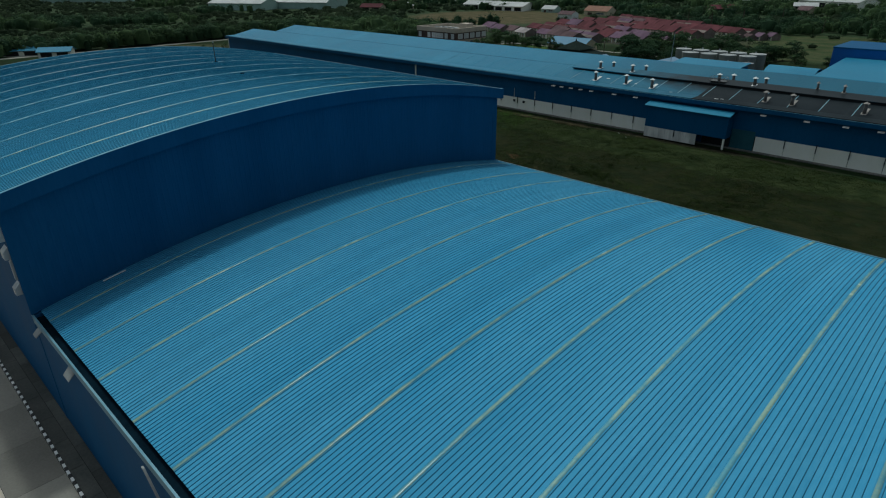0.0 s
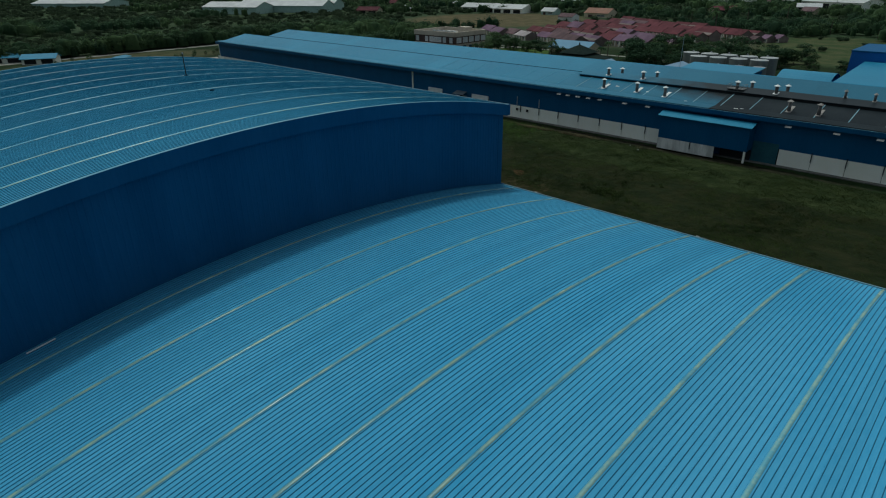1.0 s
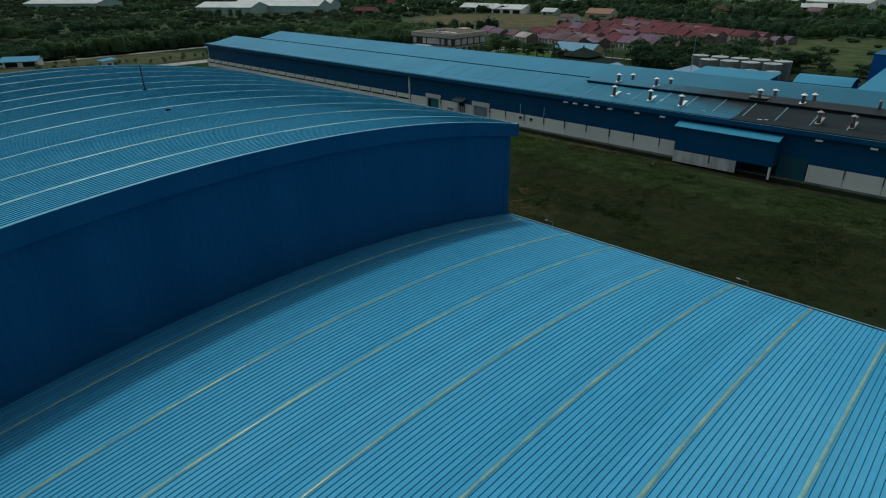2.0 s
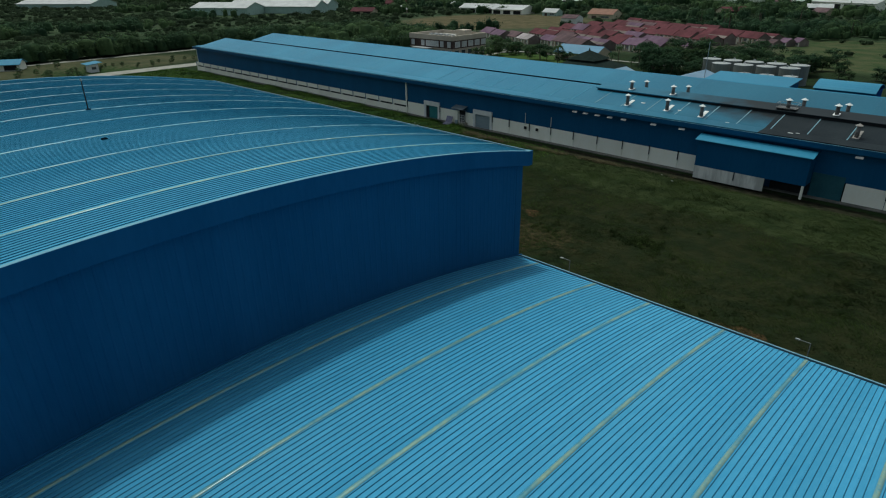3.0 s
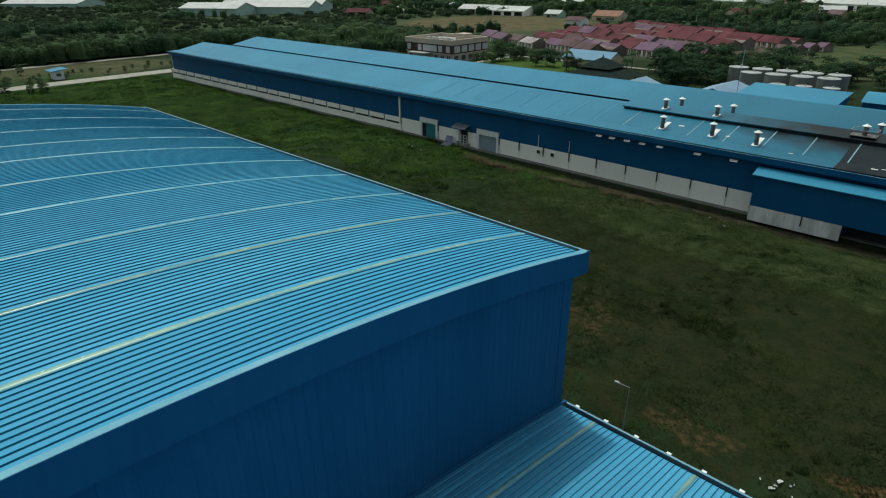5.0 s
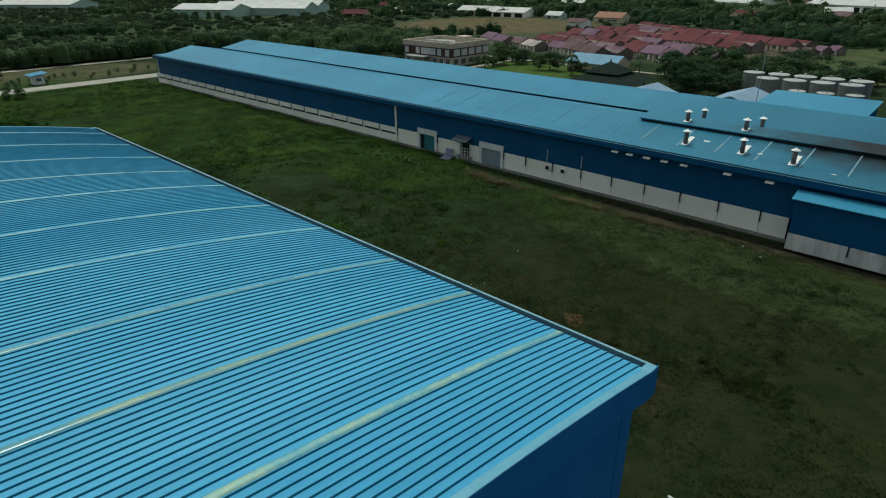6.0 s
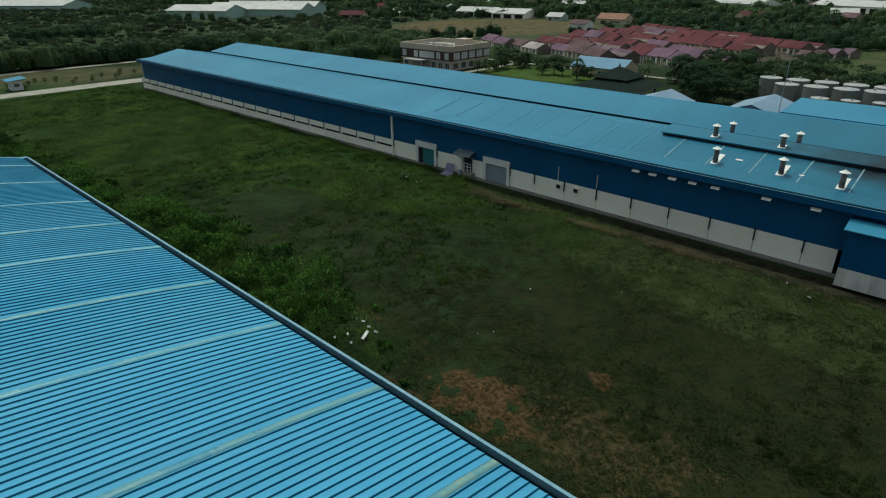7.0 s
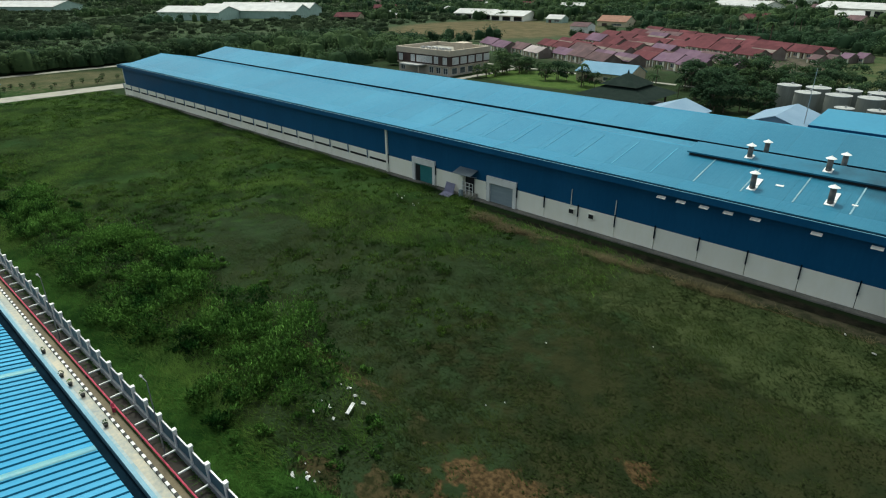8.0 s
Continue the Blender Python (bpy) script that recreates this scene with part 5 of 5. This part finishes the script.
def tree(name, h, spread, seed, mat, label, trunk=0.22):
    rs = np.random.RandomState(seed)
    t = thing(name, (0, 0, 0), label, "tree")
    bm = tube(bmesh.new(), 0, 0, -0.2, h * 0.45, trunk, trunk * 0.6, 8)
    limbs = []
    for k in range(6):
        a = k * math.tau / 6 + rs.uniform(-0.4, 0.4)
        e = Vector((math.cos(a) * spread * 0.55, math.sin(a) * spread * 0.55, h * rs.uniform(0.6, 0.8)))
        s0 = Vector((0, 0, h * rs.uniform(0.3, 0.45)))
        side = (e - s0).cross(Vector((0, 0, 1))).normalized() * trunk * 0.35
        up = side.cross(e - s0).normalized() * trunk * 0.35
        v = [bm.verts.new(p) for p in (s0 + side, s0 + up, s0 - side, s0 - up)]
        tip = bm.verts.new(e)
        for i in range(4):
            bm.faces.new((v[i], v[(i + 1) % 4], tip))
        limbs.append(e)
    part("trunk", bm, BARK, t)
    cs, rr = [(0, 0, h * 0.8)], [(spread * 0.5, spread * 0.5, h * 0.22)]
    for e in limbs:
        cs.append((e.x, e.y, e.z + h * 0.04))
        q = spread * rs.uniform(0.32, 0.5)
        rr.append((q, q, q * 0.75))
    for k in range(7):
        a = rs.uniform(0, math.tau)
        q = spread * rs.uniform(0.25, 0.42)
        cs.append((math.cos(a) * spread * 0.55, math.sin(a) * spread * 0.55, h * rs.uniform(0.22, 0.5)))
        rr.append((q, q, q * 0.9))
    V, F = leaf_cloud(rs, cs, rr, 100, spread * 0.07, 0.3)
    ob = new("crown", leafy("crown", V, F, mat))
    ob.parent = t
    return t


def palm(seed):
    rs = np.random.RandomState(seed)
    t = thing("palm_tree", (0, 0, 0), "slim palm with drooping fronds", "tree")
    part("trunk", tube(bmesh.new(), 0, 0, -0.1, 6.5, 0.2, 0.13, 8), BARK, t)
    V, F = [], []
    for k in range(14):
        a = k * math.tau / 14 + rs.uniform(-0.2, 0.2)
        reach, lift = rs.uniform(2.2, 3.0), rs.uniform(0.2, 1.4)
        for s in range(6):
            u0, u1 = s / 6, (s + 1) / 6
            for side in (-1, 1):
                base = len(V)
                for u, w in ((u0, 0.0), (u1, 0.0), (u1 + 0.08, 0.55 * (1 - u1) + 0.1), (u0 + 0.08, 0.55 * (1 - u0) + 0.1)):
                    r = reach * u
                    z = 6.5 + lift * math.sin(u * 2.2) - 1.6 * u * u - 0.25 * w
                    V.append((math.cos(a) * r - math.sin(a) * w * side, math.sin(a) * r + math.cos(a) * w * side, z))
                F.append((base, base + 1, base + 2, base + 3))
    ob = new("crown", mesh_np("crown", V, F, LEAF))
    ob.parent = t
    return t


def placed(proto, at, rng, size=1.0):
    copy_thing(proto, pose(at[0], at[1], 0, 0, 0, rng.uniform(0, 360)) @ Matrix.Scale(size * rng.uniform(0.8, 1.25), 4))


protos = [tree("broadleaf_tree", 8.5, 4.2, 1, LEAF, "broadleaf tree with a loose green crown"),
          tree("broadleaf_tree", 10.5, 5.0, 2, LEAF_DARK, "tall dark broadleaf tree"),
          tree("broadleaf_tree", 6.0, 3.0, 3, LEAF, "small broadleaf tree with a round loose crown")]
pp = palm(5)
for o, at in zip(protos + [pp], ((-207, 246), (-128, 236), (-186, 243), (-170, 240))):
    o.location = (*at, 0)
rng = random.Random(21)
for k in range(10):
    placed(protos[2], (-206 + 0.3 * k + rng.uniform(-2, 2), 232 + 3.0 * k), rng, 0.7)
for k in range(16):
    px = -246 + 6.2 * k + rng.uniform(-2, 2)
    placed(rng.choice(protos), (px, 152.0 / EN.y - px * EN.x / EN.y + rng.uniform(-3, 3)), rng, 0.55)
for k in range(66):
    placed(rng.choice(protos[:2]), (rng.uniform(-146, -84), rng.uniform(254, 296)), rng, 0.7)
for k in range(20):
    placed(rng.choice(protos[1:]), (rng.uniform(-136, -112), rng.uniform(226, 252)), rng, 0.62)
for k in range(16):
    placed(rng.choice(protos[:2]), (rng.uniform(-88, -50), rng.uniform(256, 290)), rng, 0.5)
for k in range(7):
    placed(pp, (rng.uniform(-200, -120), rng.uniform(236, 262)), rng, 0.7)
for k in range(11):
    placed(pp, (rng.uniform(-200, -50), rng.uniform(390, 560)), rng, 1.5)
for x, y in ((-291, 89), (-279, 92.5), (-276, 95), (-270, 90), (-284, 86), (-324, 94), (-318, 99), (-286, 97), (-273, 84), (-265, 93), (-305, 88), (-311, 84), (-297, 80)):
    placed(protos[2], (x + rng.uniform(-1, 1), y), rng, rng.uniform(0.3, 0.55))
for k in range(22):
    placed(protos[2], (-302 + rng.uniform(-9, 9), 96 + 2.9 * k), rng, 0.28)


# ---- far woods, shrubs and grass ----
def clear(x, y):
    """Where no wood grows: the estate, lawns, fields, yards and roads."""
    u, v = x * EU.x + y * EU.y, x * EN.x + y * EN.y
    out = (x > -346) & (y < 283) & ~((x < -254) & (y > 192) & ((np.abs(x + 285.5) > 9) | (y > 236)) & ((x < -343) | (x > -331) | (y > 222)))
    out |= (u > -396) & (u < -228) & (v > 145) & (v < 297)
    out |= (x > -650) & (x < -525) & (y > 285) & (y < 400) & (y > 290 + 0.5 * (x + 606) - 20)
    out |= ((x + 335) / 72) ** 2 + ((y - 405) / 78) ** 2 < 1
    out |= (x > -120) & (y < 330) | (x > -60) & (y < 430)
    out |= (x > -390) & (y < 60)
    return out


rs = np.random.RandomState(8)
N = 38500
wx, wy = rs.uniform(-1350, 160, N), rs.uniform(-60, 1250, N)
dist = np.hypot(wx + 40, wy - 30)
bearing = np.degrees(np.arctan2(-(wx + 30), wy - 25))
keep = ~clear(wx, wy) & (bearing > 2) & (bearing < 86) & (dist < 1250)
keep &= rs.uniform(size=N) < np.clip(1.3 - dist / 1300, 0.35, 1)
keep &= vnoise(wx, wy, 60, 2) + 0.35 * vnoise(wx, wy, 17, 4) > 0.2
keep &= (((wx + 95) / 33) ** 2 + ((wy - 352) / 48) ** 2 > 0.7 + 0.5 * vnoise(wx, wy, 15, 6)) | (rs.uniform(size=N) < 0.1)
wx, wy, dist = wx[keep], wy[keep], dist[keep]
# a dense tree belt along the far road
hx, hy = rs.normal(-346, 2.4, 330), rs.uniform(40, 282, 330)
wx, wy, dist = np.concatenate([wx, hx]), np.concatenate([wy, hy]), np.concatenate([dist, np.full(330, 300.0)])
belt = np.arange(len(wx)) >= len(wx) - 330
big = np.where(belt, 0.35 + 0.3 * rs.uniform(size=len(wx)), vnoise(wx, wy, 80, 7))
low_scrub = ~belt & (wx < -352) & (wy < 400) & (vnoise(wx, wy, 70, 19) > 0.2)
low_scrub |= ((wx + 95) / 33) ** 2 + ((wy - 352) / 48) ** 2 < 1
low_scrub |= ~belt & (wy > 300) & (vnoise(wx, wy, 42, 29) > 0.6)
tall = rs.uniform(size=len(wx)) ** 3
hh = np.where(low_scrub, 1.3 + 3.2 * tall, 3.2 + 5.0 * big * rs.uniform(0.5, 1.2, len(wx)) + 5.0 * tall)
rad = np.where(low_scrub, hh * rs.uniform(1.1, 1.9, len(wx)), hh * rs.uniform(0.45, 0.8, len(wx)))
near = dist < 520


def cores(rs, X, Y, H, R):
    """Uneven inner masses of crowns, under their leaves: 5-sided lumps with pushed-in and pulled-out corners."""
    n, k = len(X), 5
    ring = [(0.62, 0.12), (0.52, 0.66)]
    a = rs.uniform(0, math.tau, (n, 1)) + np.arange(k) * math.tau / k
    parts = []
    for rr, zz in ring:
        q = rr * R[:, None] * rs.uniform(0.75, 1.15, (n, k))
        parts.append(np.stack([X[:, None] + np.cos(a) * q, Y[:, None] + np.sin(a) * q, H[:, None] * (zz + rs.uniform(-0.07, 0.07, (n, k)))], -1))
    top = np.stack([X, Y, H * 0.8], -1)[:, None, :]
    V = np.concatenate(parts + [top], 1)
    i, j = np.arange(k), (np.arange(k) + 1) % k
    quads = np.concatenate([np.stack([r * k + i, r * k + j, (r + 1) * k + j, (r + 1) * k + i], -1) for r in (0,)])
    cap = np.stack([k + i, k + j, np.full(k, 2 * k)], -1)
    tri = np.concatenate([quads[:, [0, 1, 2]], quads[:, [0, 2, 3]], cap])
    F = (tri[None] + (np.arange(n) * (2 * k + 1))[:, None, None]).reshape(-1, 3)
    return V.reshape(-1, 3), F


for name, sel, mat, per, size in (("scrubland", low_scrub, SCRUB_FAR, 26, 0.5), ("woodland_light", ~low_scrub & near & (big > 0.5), LEAF, 80, 0.45),
                                  ("woodland_dark", ~low_scrub & near & (big <= 0.5), LEAF_DARK, 80, 0.45),
                                  ("far_woodland", ~low_scrub & ~near & (big > 0.5), LEAF, 15, 0.85), ("far_woodland", ~low_scrub & ~near & (big <= 0.5), LEAF_DARK, 15, 0.85)):
    V, F = leaf_cloud(rs, np.stack([wx, wy, hh * 0.5], -1)[sel], np.stack([rad, rad, hh * 0.5], -1)[sel], per, size, 0.25)
    tagged(new(name, leafy(name, V, F, mat)), "distant mixed woodland and scrub", "woodland", kind="stuff")
    V, F = cores(rs, wx[sel], wy[sel], hh[sel], rad[sel])
    inner = mesh_np("crown_cores", V, F, mat)
    inner.polygons.foreach_set("use_smooth", np.ones(len(F), bool))
    tagged(new("crown_cores", inner), "shaded inner leaves of the distant woodland", "woodland", kind="stuff")

# scrub thicket between the fence and the field: overgrown mounds with dark gaps, and lower growth round them
def thicket_edge(x):
    return np.interp(x, [-245, -180, -157, -131, -115, -107, -101, -92, -84], [83, 86, 89, 92, 93, 90.5, 86, 84.5, 79])


N = 330
bx, by = rs.uniform(-235, -95, N), rs.uniform(79.3, 94, N)
keep = (by < thicket_edge(bx) - 0.8) & (vnoise(bx, by, 9, 13) > 0.34)
bx, by = bx[keep], by[keep]
bh = (1.0 + 2.9 * vnoise(bx, by, 11, 17)) * rs.uniform(0.6, 1.25, len(bx))
br = bh * rs.uniform(0.7, 1.05, len(bx)) + 0.2
N = 420
ex, ey = rs.uniform(-245, -84, N), rs.uniform(78, 96, N)
keep = (ey < thicket_edge(ex) + 1.5 + 3 * vnoise(ex, ey, 6, 19)) & (vnoise(ex, ey, 5, 14) > 0.35)
ex, ey = ex[keep], ey[keep]
eh = rs.uniform(0.3, 1.0, len(ex))
er = eh * 0.8 + 0.3
N = 120
ax, ay = rs.uniform(-78, 5, N), rs.uniform(78, 126, N)
keep = vnoise(ax, ay, 12, 23) > 0.66
ax, ay = ax[keep], ay[keep]
ah = rs.uniform(0.25, 0.7, len(ax))
ax, ay, ah = np.concatenate([ax, rs.normal(-60.0, 2.3, 22)]), np.concatenate([ay, rs.normal(97.8, 1.5, 22)]), np.concatenate([ah, rs.uniform(0.3, 0.75, 22)])
rs2 = np.random.RandomState(77)


def sprays(rs, x, y, z, r, h, per, size):
    """Leafy shoots that stand out and up from a clump: pointed leaves along its rounded skin."""
    n = len(x) * per
    X, Y, Z, R, H = (np.repeat(v, per) for v in (x, y, z, r, h))
    a, up = rs.uniform(0, math.tau, n), rs.uniform(-0.1, 1.0, n)
    flat = np.sqrt(np.clip(1 - np.clip(up, 0, 1) ** 2, 0, 1))
    d = np.stack([np.cos(a) * flat, np.sin(a) * flat, up], -1)
    P = np.stack([X, Y, Z], -1) + d * np.stack([R, R, H], -1) * rs.uniform(0.6, 1.02, (n, 1))
    go = d * 0.7 + np.array((0, 0, 0.55)) + rs.normal(scale=0.45, size=(n, 3))
    go /= np.linalg.norm(go, axis=1)[:, None]
    side = np.cross(go, rs.normal(size=(n, 3)))
    side /= np.linalg.norm(side, axis=1)[:, None] + 1e-9
    s = size * rs.uniform(0.5, 1.5, (n, 1))
    V = np.stack([P - go * s, P - side * s * 0.34, P + go * s, P + side * s * 0.34], 1).reshape(-1, 3)
    soft = d + rs.normal(scale=0.12, size=(n, 3))
    LEAF_NORMALS.append(np.repeat(soft / np.linalg.norm(soft, axis=1)[:, None], 4, 0))
    return V, np.arange(n * 4).reshape(-1, 4)


# each mound is heaped up of lobes at odd heights
for cx, cy, ch, cr, lob, per, size in ((bx, by, bh, br, 8, 100, 0.15), (ex, ey, eh, er, 3, 70, 0.12)):
    LX, LY, LH, LR = (np.repeat(v, lob) for v in (cx, cy, ch, cr))
    off = np.sqrt(rs2.uniform(size=len(LX))) * LR * 0.85
    turn = rs2.uniform(0, math.tau, len(LX))
    LX, LY = LX + np.cos(turn) * off, LY + np.sin(turn) * off
    q = LR * rs2.uniform(0.28, 0.55, len(LX))
    low_at = LH * np.clip(1 - (off / LR) ** 2, 0, 1) * rs2.uniform(0.35, 0.75, len(LX))
    V, F = sprays(rs2, LX, LY, field_height(LX, LY) + low_at, q, q * rs2.uniform(0.7, 1.2, len(LX)), per, size)
    tagged(new("scrub", leafy("scrub", V, F, BUSH)), "dense green scrub and climbers", "shrubs", kind="stuff")


# rounded mounds of rank grass in the wetter part of the field
N = 2600
mx, my = rs.uniform(-276, -100, N), rs.uniform(79, 130, N)
keep = (vnoise(mx, my, 20, 81) + 0.4 * vnoise(mx, my, 5, 82) > 0.62) & (my - 78 > 0.2 * (mx + 277) - 16 - 60 * (my > 112))
mx, my = mx[keep], my[keep]
mr = rs.uniform(0.4, 1.3, len(mx))
V, F = sprays(rs2, mx, my, field_height(mx, my) - 0.05, mr, mr * rs.uniform(0.3, 0.6, len(mx)), 54, 0.165)
tagged(new("grass_mounds", leafy("grass_mounds", V, F, RANK)), "rounded mounds of rank green grass", "grass", kind="stuff")


def blades(rs, x, y, z, h, per, width, spread, comb=0.0):
    """Grass tufts: a few bent blades each; comb lays them over along slow drifts of the wind."""
    n = len(x) * per
    X, Y, Z, H = (np.repeat(v, per) for v in (x, y, z, h))
    X = X + rs.normal(scale=spread, size=n)
    Y = Y + rs.normal(scale=spread, size=n)
    a = rs.uniform(0, math.tau, n)
    drift = 3.6 + 2.4 * (vnoise(X, Y, 9, 61) - 0.5)
    a = a * (1 - comb) + comb * (drift + rs.normal(scale=0.5, size=n))
    lean = rs.uniform(1.3, 2.6, n) * H
    w = width * rs.uniform(0.6, 1.4, n)
    H = H * rs.uniform(0.6, 1.2, n)
    c, s = np.cos(a), np.sin(a)
    A = np.stack([X - s * w, Y + c * w, Z - 0.05], -1)
    B = np.stack([X + s * w, Y - c * w, Z - 0.05], -1)
    T = np.stack([X + c * lean, Y + s * lean, Z + H], -1)
    tilt = np.repeat(rs.normal(scale=0.26, size=(len(x), 2)), per, 0)
    up = np.stack([tilt[:, 0] - s * 0.15, tilt[:, 1] + c * 0.15, np.ones(n)], -1) + rs.normal(scale=0.16, size=(n, 3))
    LEAF_NORMALS.append(np.repeat(up / np.linalg.norm(up, axis=1)[:, None], 3, 0))
    down = np.cross(B - A, T - A)[:, 2] < 0
    A[down], B[down] = B[down].copy(), A[down].copy()
    return np.stack([A, B, T], 1).reshape(-1, 3), np.arange(n * 3).reshape(-1, 3)


# low tussocks of field grass, thicker in drifts, and a few ranker weeds
N = 47000
tx, ty = -278 + 310 * rs.uniform(size=N) ** 0.8, rs.uniform(77.5, 131.5, N)
lush = 0.5 * vnoise(tx, ty, 13, 31) + 0.5 * vnoise(tx, ty, 3.2, 33)
bare = (((tx + 98) / 2.4) ** 2 + ((ty - 80.6) / 1.5) ** 2 < 1) | (((tx + 85.2) / 4.8) ** 2 + ((ty - 87.6) / 2.8) ** 2 < 0.4 + vnoise(tx, ty, 1.5, 41)) | (((tx + 79.2) / 1.6) ** 2 + ((ty - 96.8) / 1.0) ** 2 < 1)
bare &= rs.uniform(size=N) < 0.8
bare |= (ty > 128.2 + 0.9 * vnoise(tx, ty, 2.5, 43)) & (tx > -120) & (rs.uniform(size=N) < 0.95)
keep = ~bare & (lush > 0.16 + 0.25 * rs.uniform(size=N))
tx, ty, lush = tx[keep], ty[keep], lush[keep]
V, F = blades(rs, tx, ty, field_height(tx, ty), (0.08 + 0.24 * np.clip(lush - 0.3, 0, 1)) * rs.uniform(0.6, 1.4, len(tx)), 10, 0.05, 0.45, 0.7)
tagged(new("field_grass", leafy("field_grass", V, F, GRASS)), "short dark green field grass", "grass", kind="stuff")
wx2, wy2 = np.repeat(ax, 4) + rs.normal(scale=0.5, size=4 * len(ax)), np.repeat(ay, 4) + rs.normal(scale=0.5, size=4 * len(ax))
wr = rs.uniform(0.25, 0.6, len(wx2))
V, F = leaf_cloud(rs, np.stack([wx2, wy2, field_height(wx2, wy2) + 0.1], -1), np.stack([wr, wr, np.repeat(ah, 4) * 0.6], -1), 60, 0.07, 0.9)
tagged(new("weeds", leafy("weeds", V, F, GRASS)), "clumps of rank weeds in the field", "weeds", kind="stuff")
N = 26000
lx, ly = rs.uniform(-277, -95, N), np.where(np.arange(N) < 21500, rs.uniform(78, 131, N), rs.uniform(75.8, 80.5, N))
keep = (vnoise(lx, ly, 22, 51) + 0.5 * vnoise(lx, ly, 5, 52) > 0.62) & (ly - 78 > 0.22 * (lx + 277) - 14 * (lx < -150) - 60 * (ly > 118))
keep |= (ly < 88 + 5 * vnoise(lx, ly, 9, 53)) & (lx > -215)
keep &= ~((((lx + 96) / 3.0) ** 2 + ((ly - 80.2) / 2.0) ** 2 < 1) | (((lx + 89) / 4.5) ** 2 + ((ly - 83.5) / 3.0) ** 2 < 1))
lx, ly = lx[keep], ly[keep]
V, F = blades(rs, lx, ly, field_height(lx, ly), 0.12 + 0.36 * vnoise(lx, ly, 6, 54) ** 1.5, 9, 0.055, 0.6, 0.6)
tagged(new("rank_grass", leafy("rank_grass", V, F, RANK)), "tall rank green grass", "grass", kind="stuff")
N = 9000
vx, vy = rs.uniform(-215, -88, N), rs.uniform(75.7, 80.0, N)
keep = (vnoise(vx, vy, 7, 71) > 0.3) & (vy < 77.6 + 3 * vnoise(vx, vy, 10, 72))
vx, vy = vx[keep], vy[keep]
V, F = blades(rs, vx, vy, field_height(vx, vy), 0.25 + 0.25 * vnoise(vx, vy, 4, 73), 9, 0.05, 0.35, 0.4)
tagged(new("verge_grass", leafy("verge_grass", V, F, VERDANT)), "bright green grass along the fence foot", "grass", kind="stuff")
fx, fy = rs.uniform(-276, -126, 4200), 132.7 - np.abs(rs.normal(scale=0.9, size=4200))
keep = vnoise(fx, fy, 6, 91) > 0.3
fx, fy = fx[keep], fy[keep]
V, F = blades(rs, fx, fy, field_height(fx, fy), (0.25 + 0.75 * vnoise(fx, fy, 5, 92)) * rs.uniform(0.5, 1.2, len(fx)), 9, 0.05, 0.3, 0.3)
tagged(new("wall_weeds", leafy("wall_weeds", V, F, RANK)), "tall green weeds along the factory wall", "weeds", kind="stuff")
dx = np.concatenate([rs.normal(-118.6, 1.3, 70), rs.normal(-112.6, 1.6, 80), rs.normal(-98.0, 2.2, 45), rs.normal(-85.2, 2.4, 40), rs.uniform(-108, -66, 18)])
dy = np.concatenate([rs.normal(128.0, 0.7, 70), rs.normal(126.6, 0.6, 80), rs.normal(127.1, 0.5, 45), rs.normal(127.5, 0.5, 40), rs.normal(127.9, 0.6, 18)])
V, F = blades(rs, dx, dy, field_height(dx, dy), np.full(len(dx), 0.45), 40, 0.024, 0.35)
tagged(new("dry_grass", leafy("dry_grass", V, F, DRY)), "heaps of dry straw-coloured grass", "grass", kind="stuff")


# ---- rubbish in the grass ----
def litter(x, y, s, turn, tilt):
    bm = boxes((-s, s, -s * 0.35, s * 0.35, 0, 0.05), (-s * 0.9, s * 0.3, s * 0.2, s * 0.55, 0.03, 0.12))
    o = single("litter", bm, RUBBISH, "pale torn sheet of rubbish lying in the grass", "rubbish", "field litter",
               at=(x, y, float(field_height(np.array(x), np.array(y))) + 0.1))
    o.rotation_euler = (radians(tilt), radians(tilt * 0.6), radians(turn))


rng = random.Random(3)
for x, y, n in ((-102.2, 88.3, 3), (-101.0, 85.3, 4), (-99.2, 89.0, 1), (-96.6, 80.1, 10), (-135.4, 125.8, 4), (-130.2, 125.0, 3), (-48.9, 79.2, 12), (-73.7, 126.6, 1), (-70.3, 126.4, 1), (-93.5, 106.4, 1), (-86.5, 111.5, 1), (-92.1, 95.8, 2)):
    for k in range(n):
        litter(x + rng.uniform(-1.4, 1.4), y + rng.uniform(-1.0, 1.0), rng.choice((0.06, 0.08, 0.1, 0.22)), rng.uniform(0, 180), rng.uniform(-25, 25))
plank = single("board", boxes((-0.6, 0.6, -0.14, 0.14, 0, 0.05), (-0.6, -0.52, -0.16, 0.16, 0.05, 0.09)), RUBBISH, "long white board dumped in the weeds", "board",
               at=(-99.6, 86.7, float(field_height(np.array(-99.6), np.array(86.7))) + 0.45))
plank.rotation_euler = (radians(14), radians(-12), radians(112))
for x, y in ((-113.5, 72.6), (-121.5, 72.5), (-123.5, 72.4), (-119.0, 72.7), (-129.0, 72.5)):
    p = thing("potted_plant", (x, y, 0.06), "small leafy plant in a dark pot by the kerb", "plant", "kerb plants")
    part("pot", tube(bmesh.new(), 0, 0, 0, 0.3, 0.14, 0.2), BLACKISH, p)
    V, F = leaf_cloud(rs, [(0, 0, 0.5)], [(0.24, 0.24, 0.22)], 50, 0.06)
    lo = new("leaves", leafy("leaves", V, F, BUSH))
    lo.parent = p
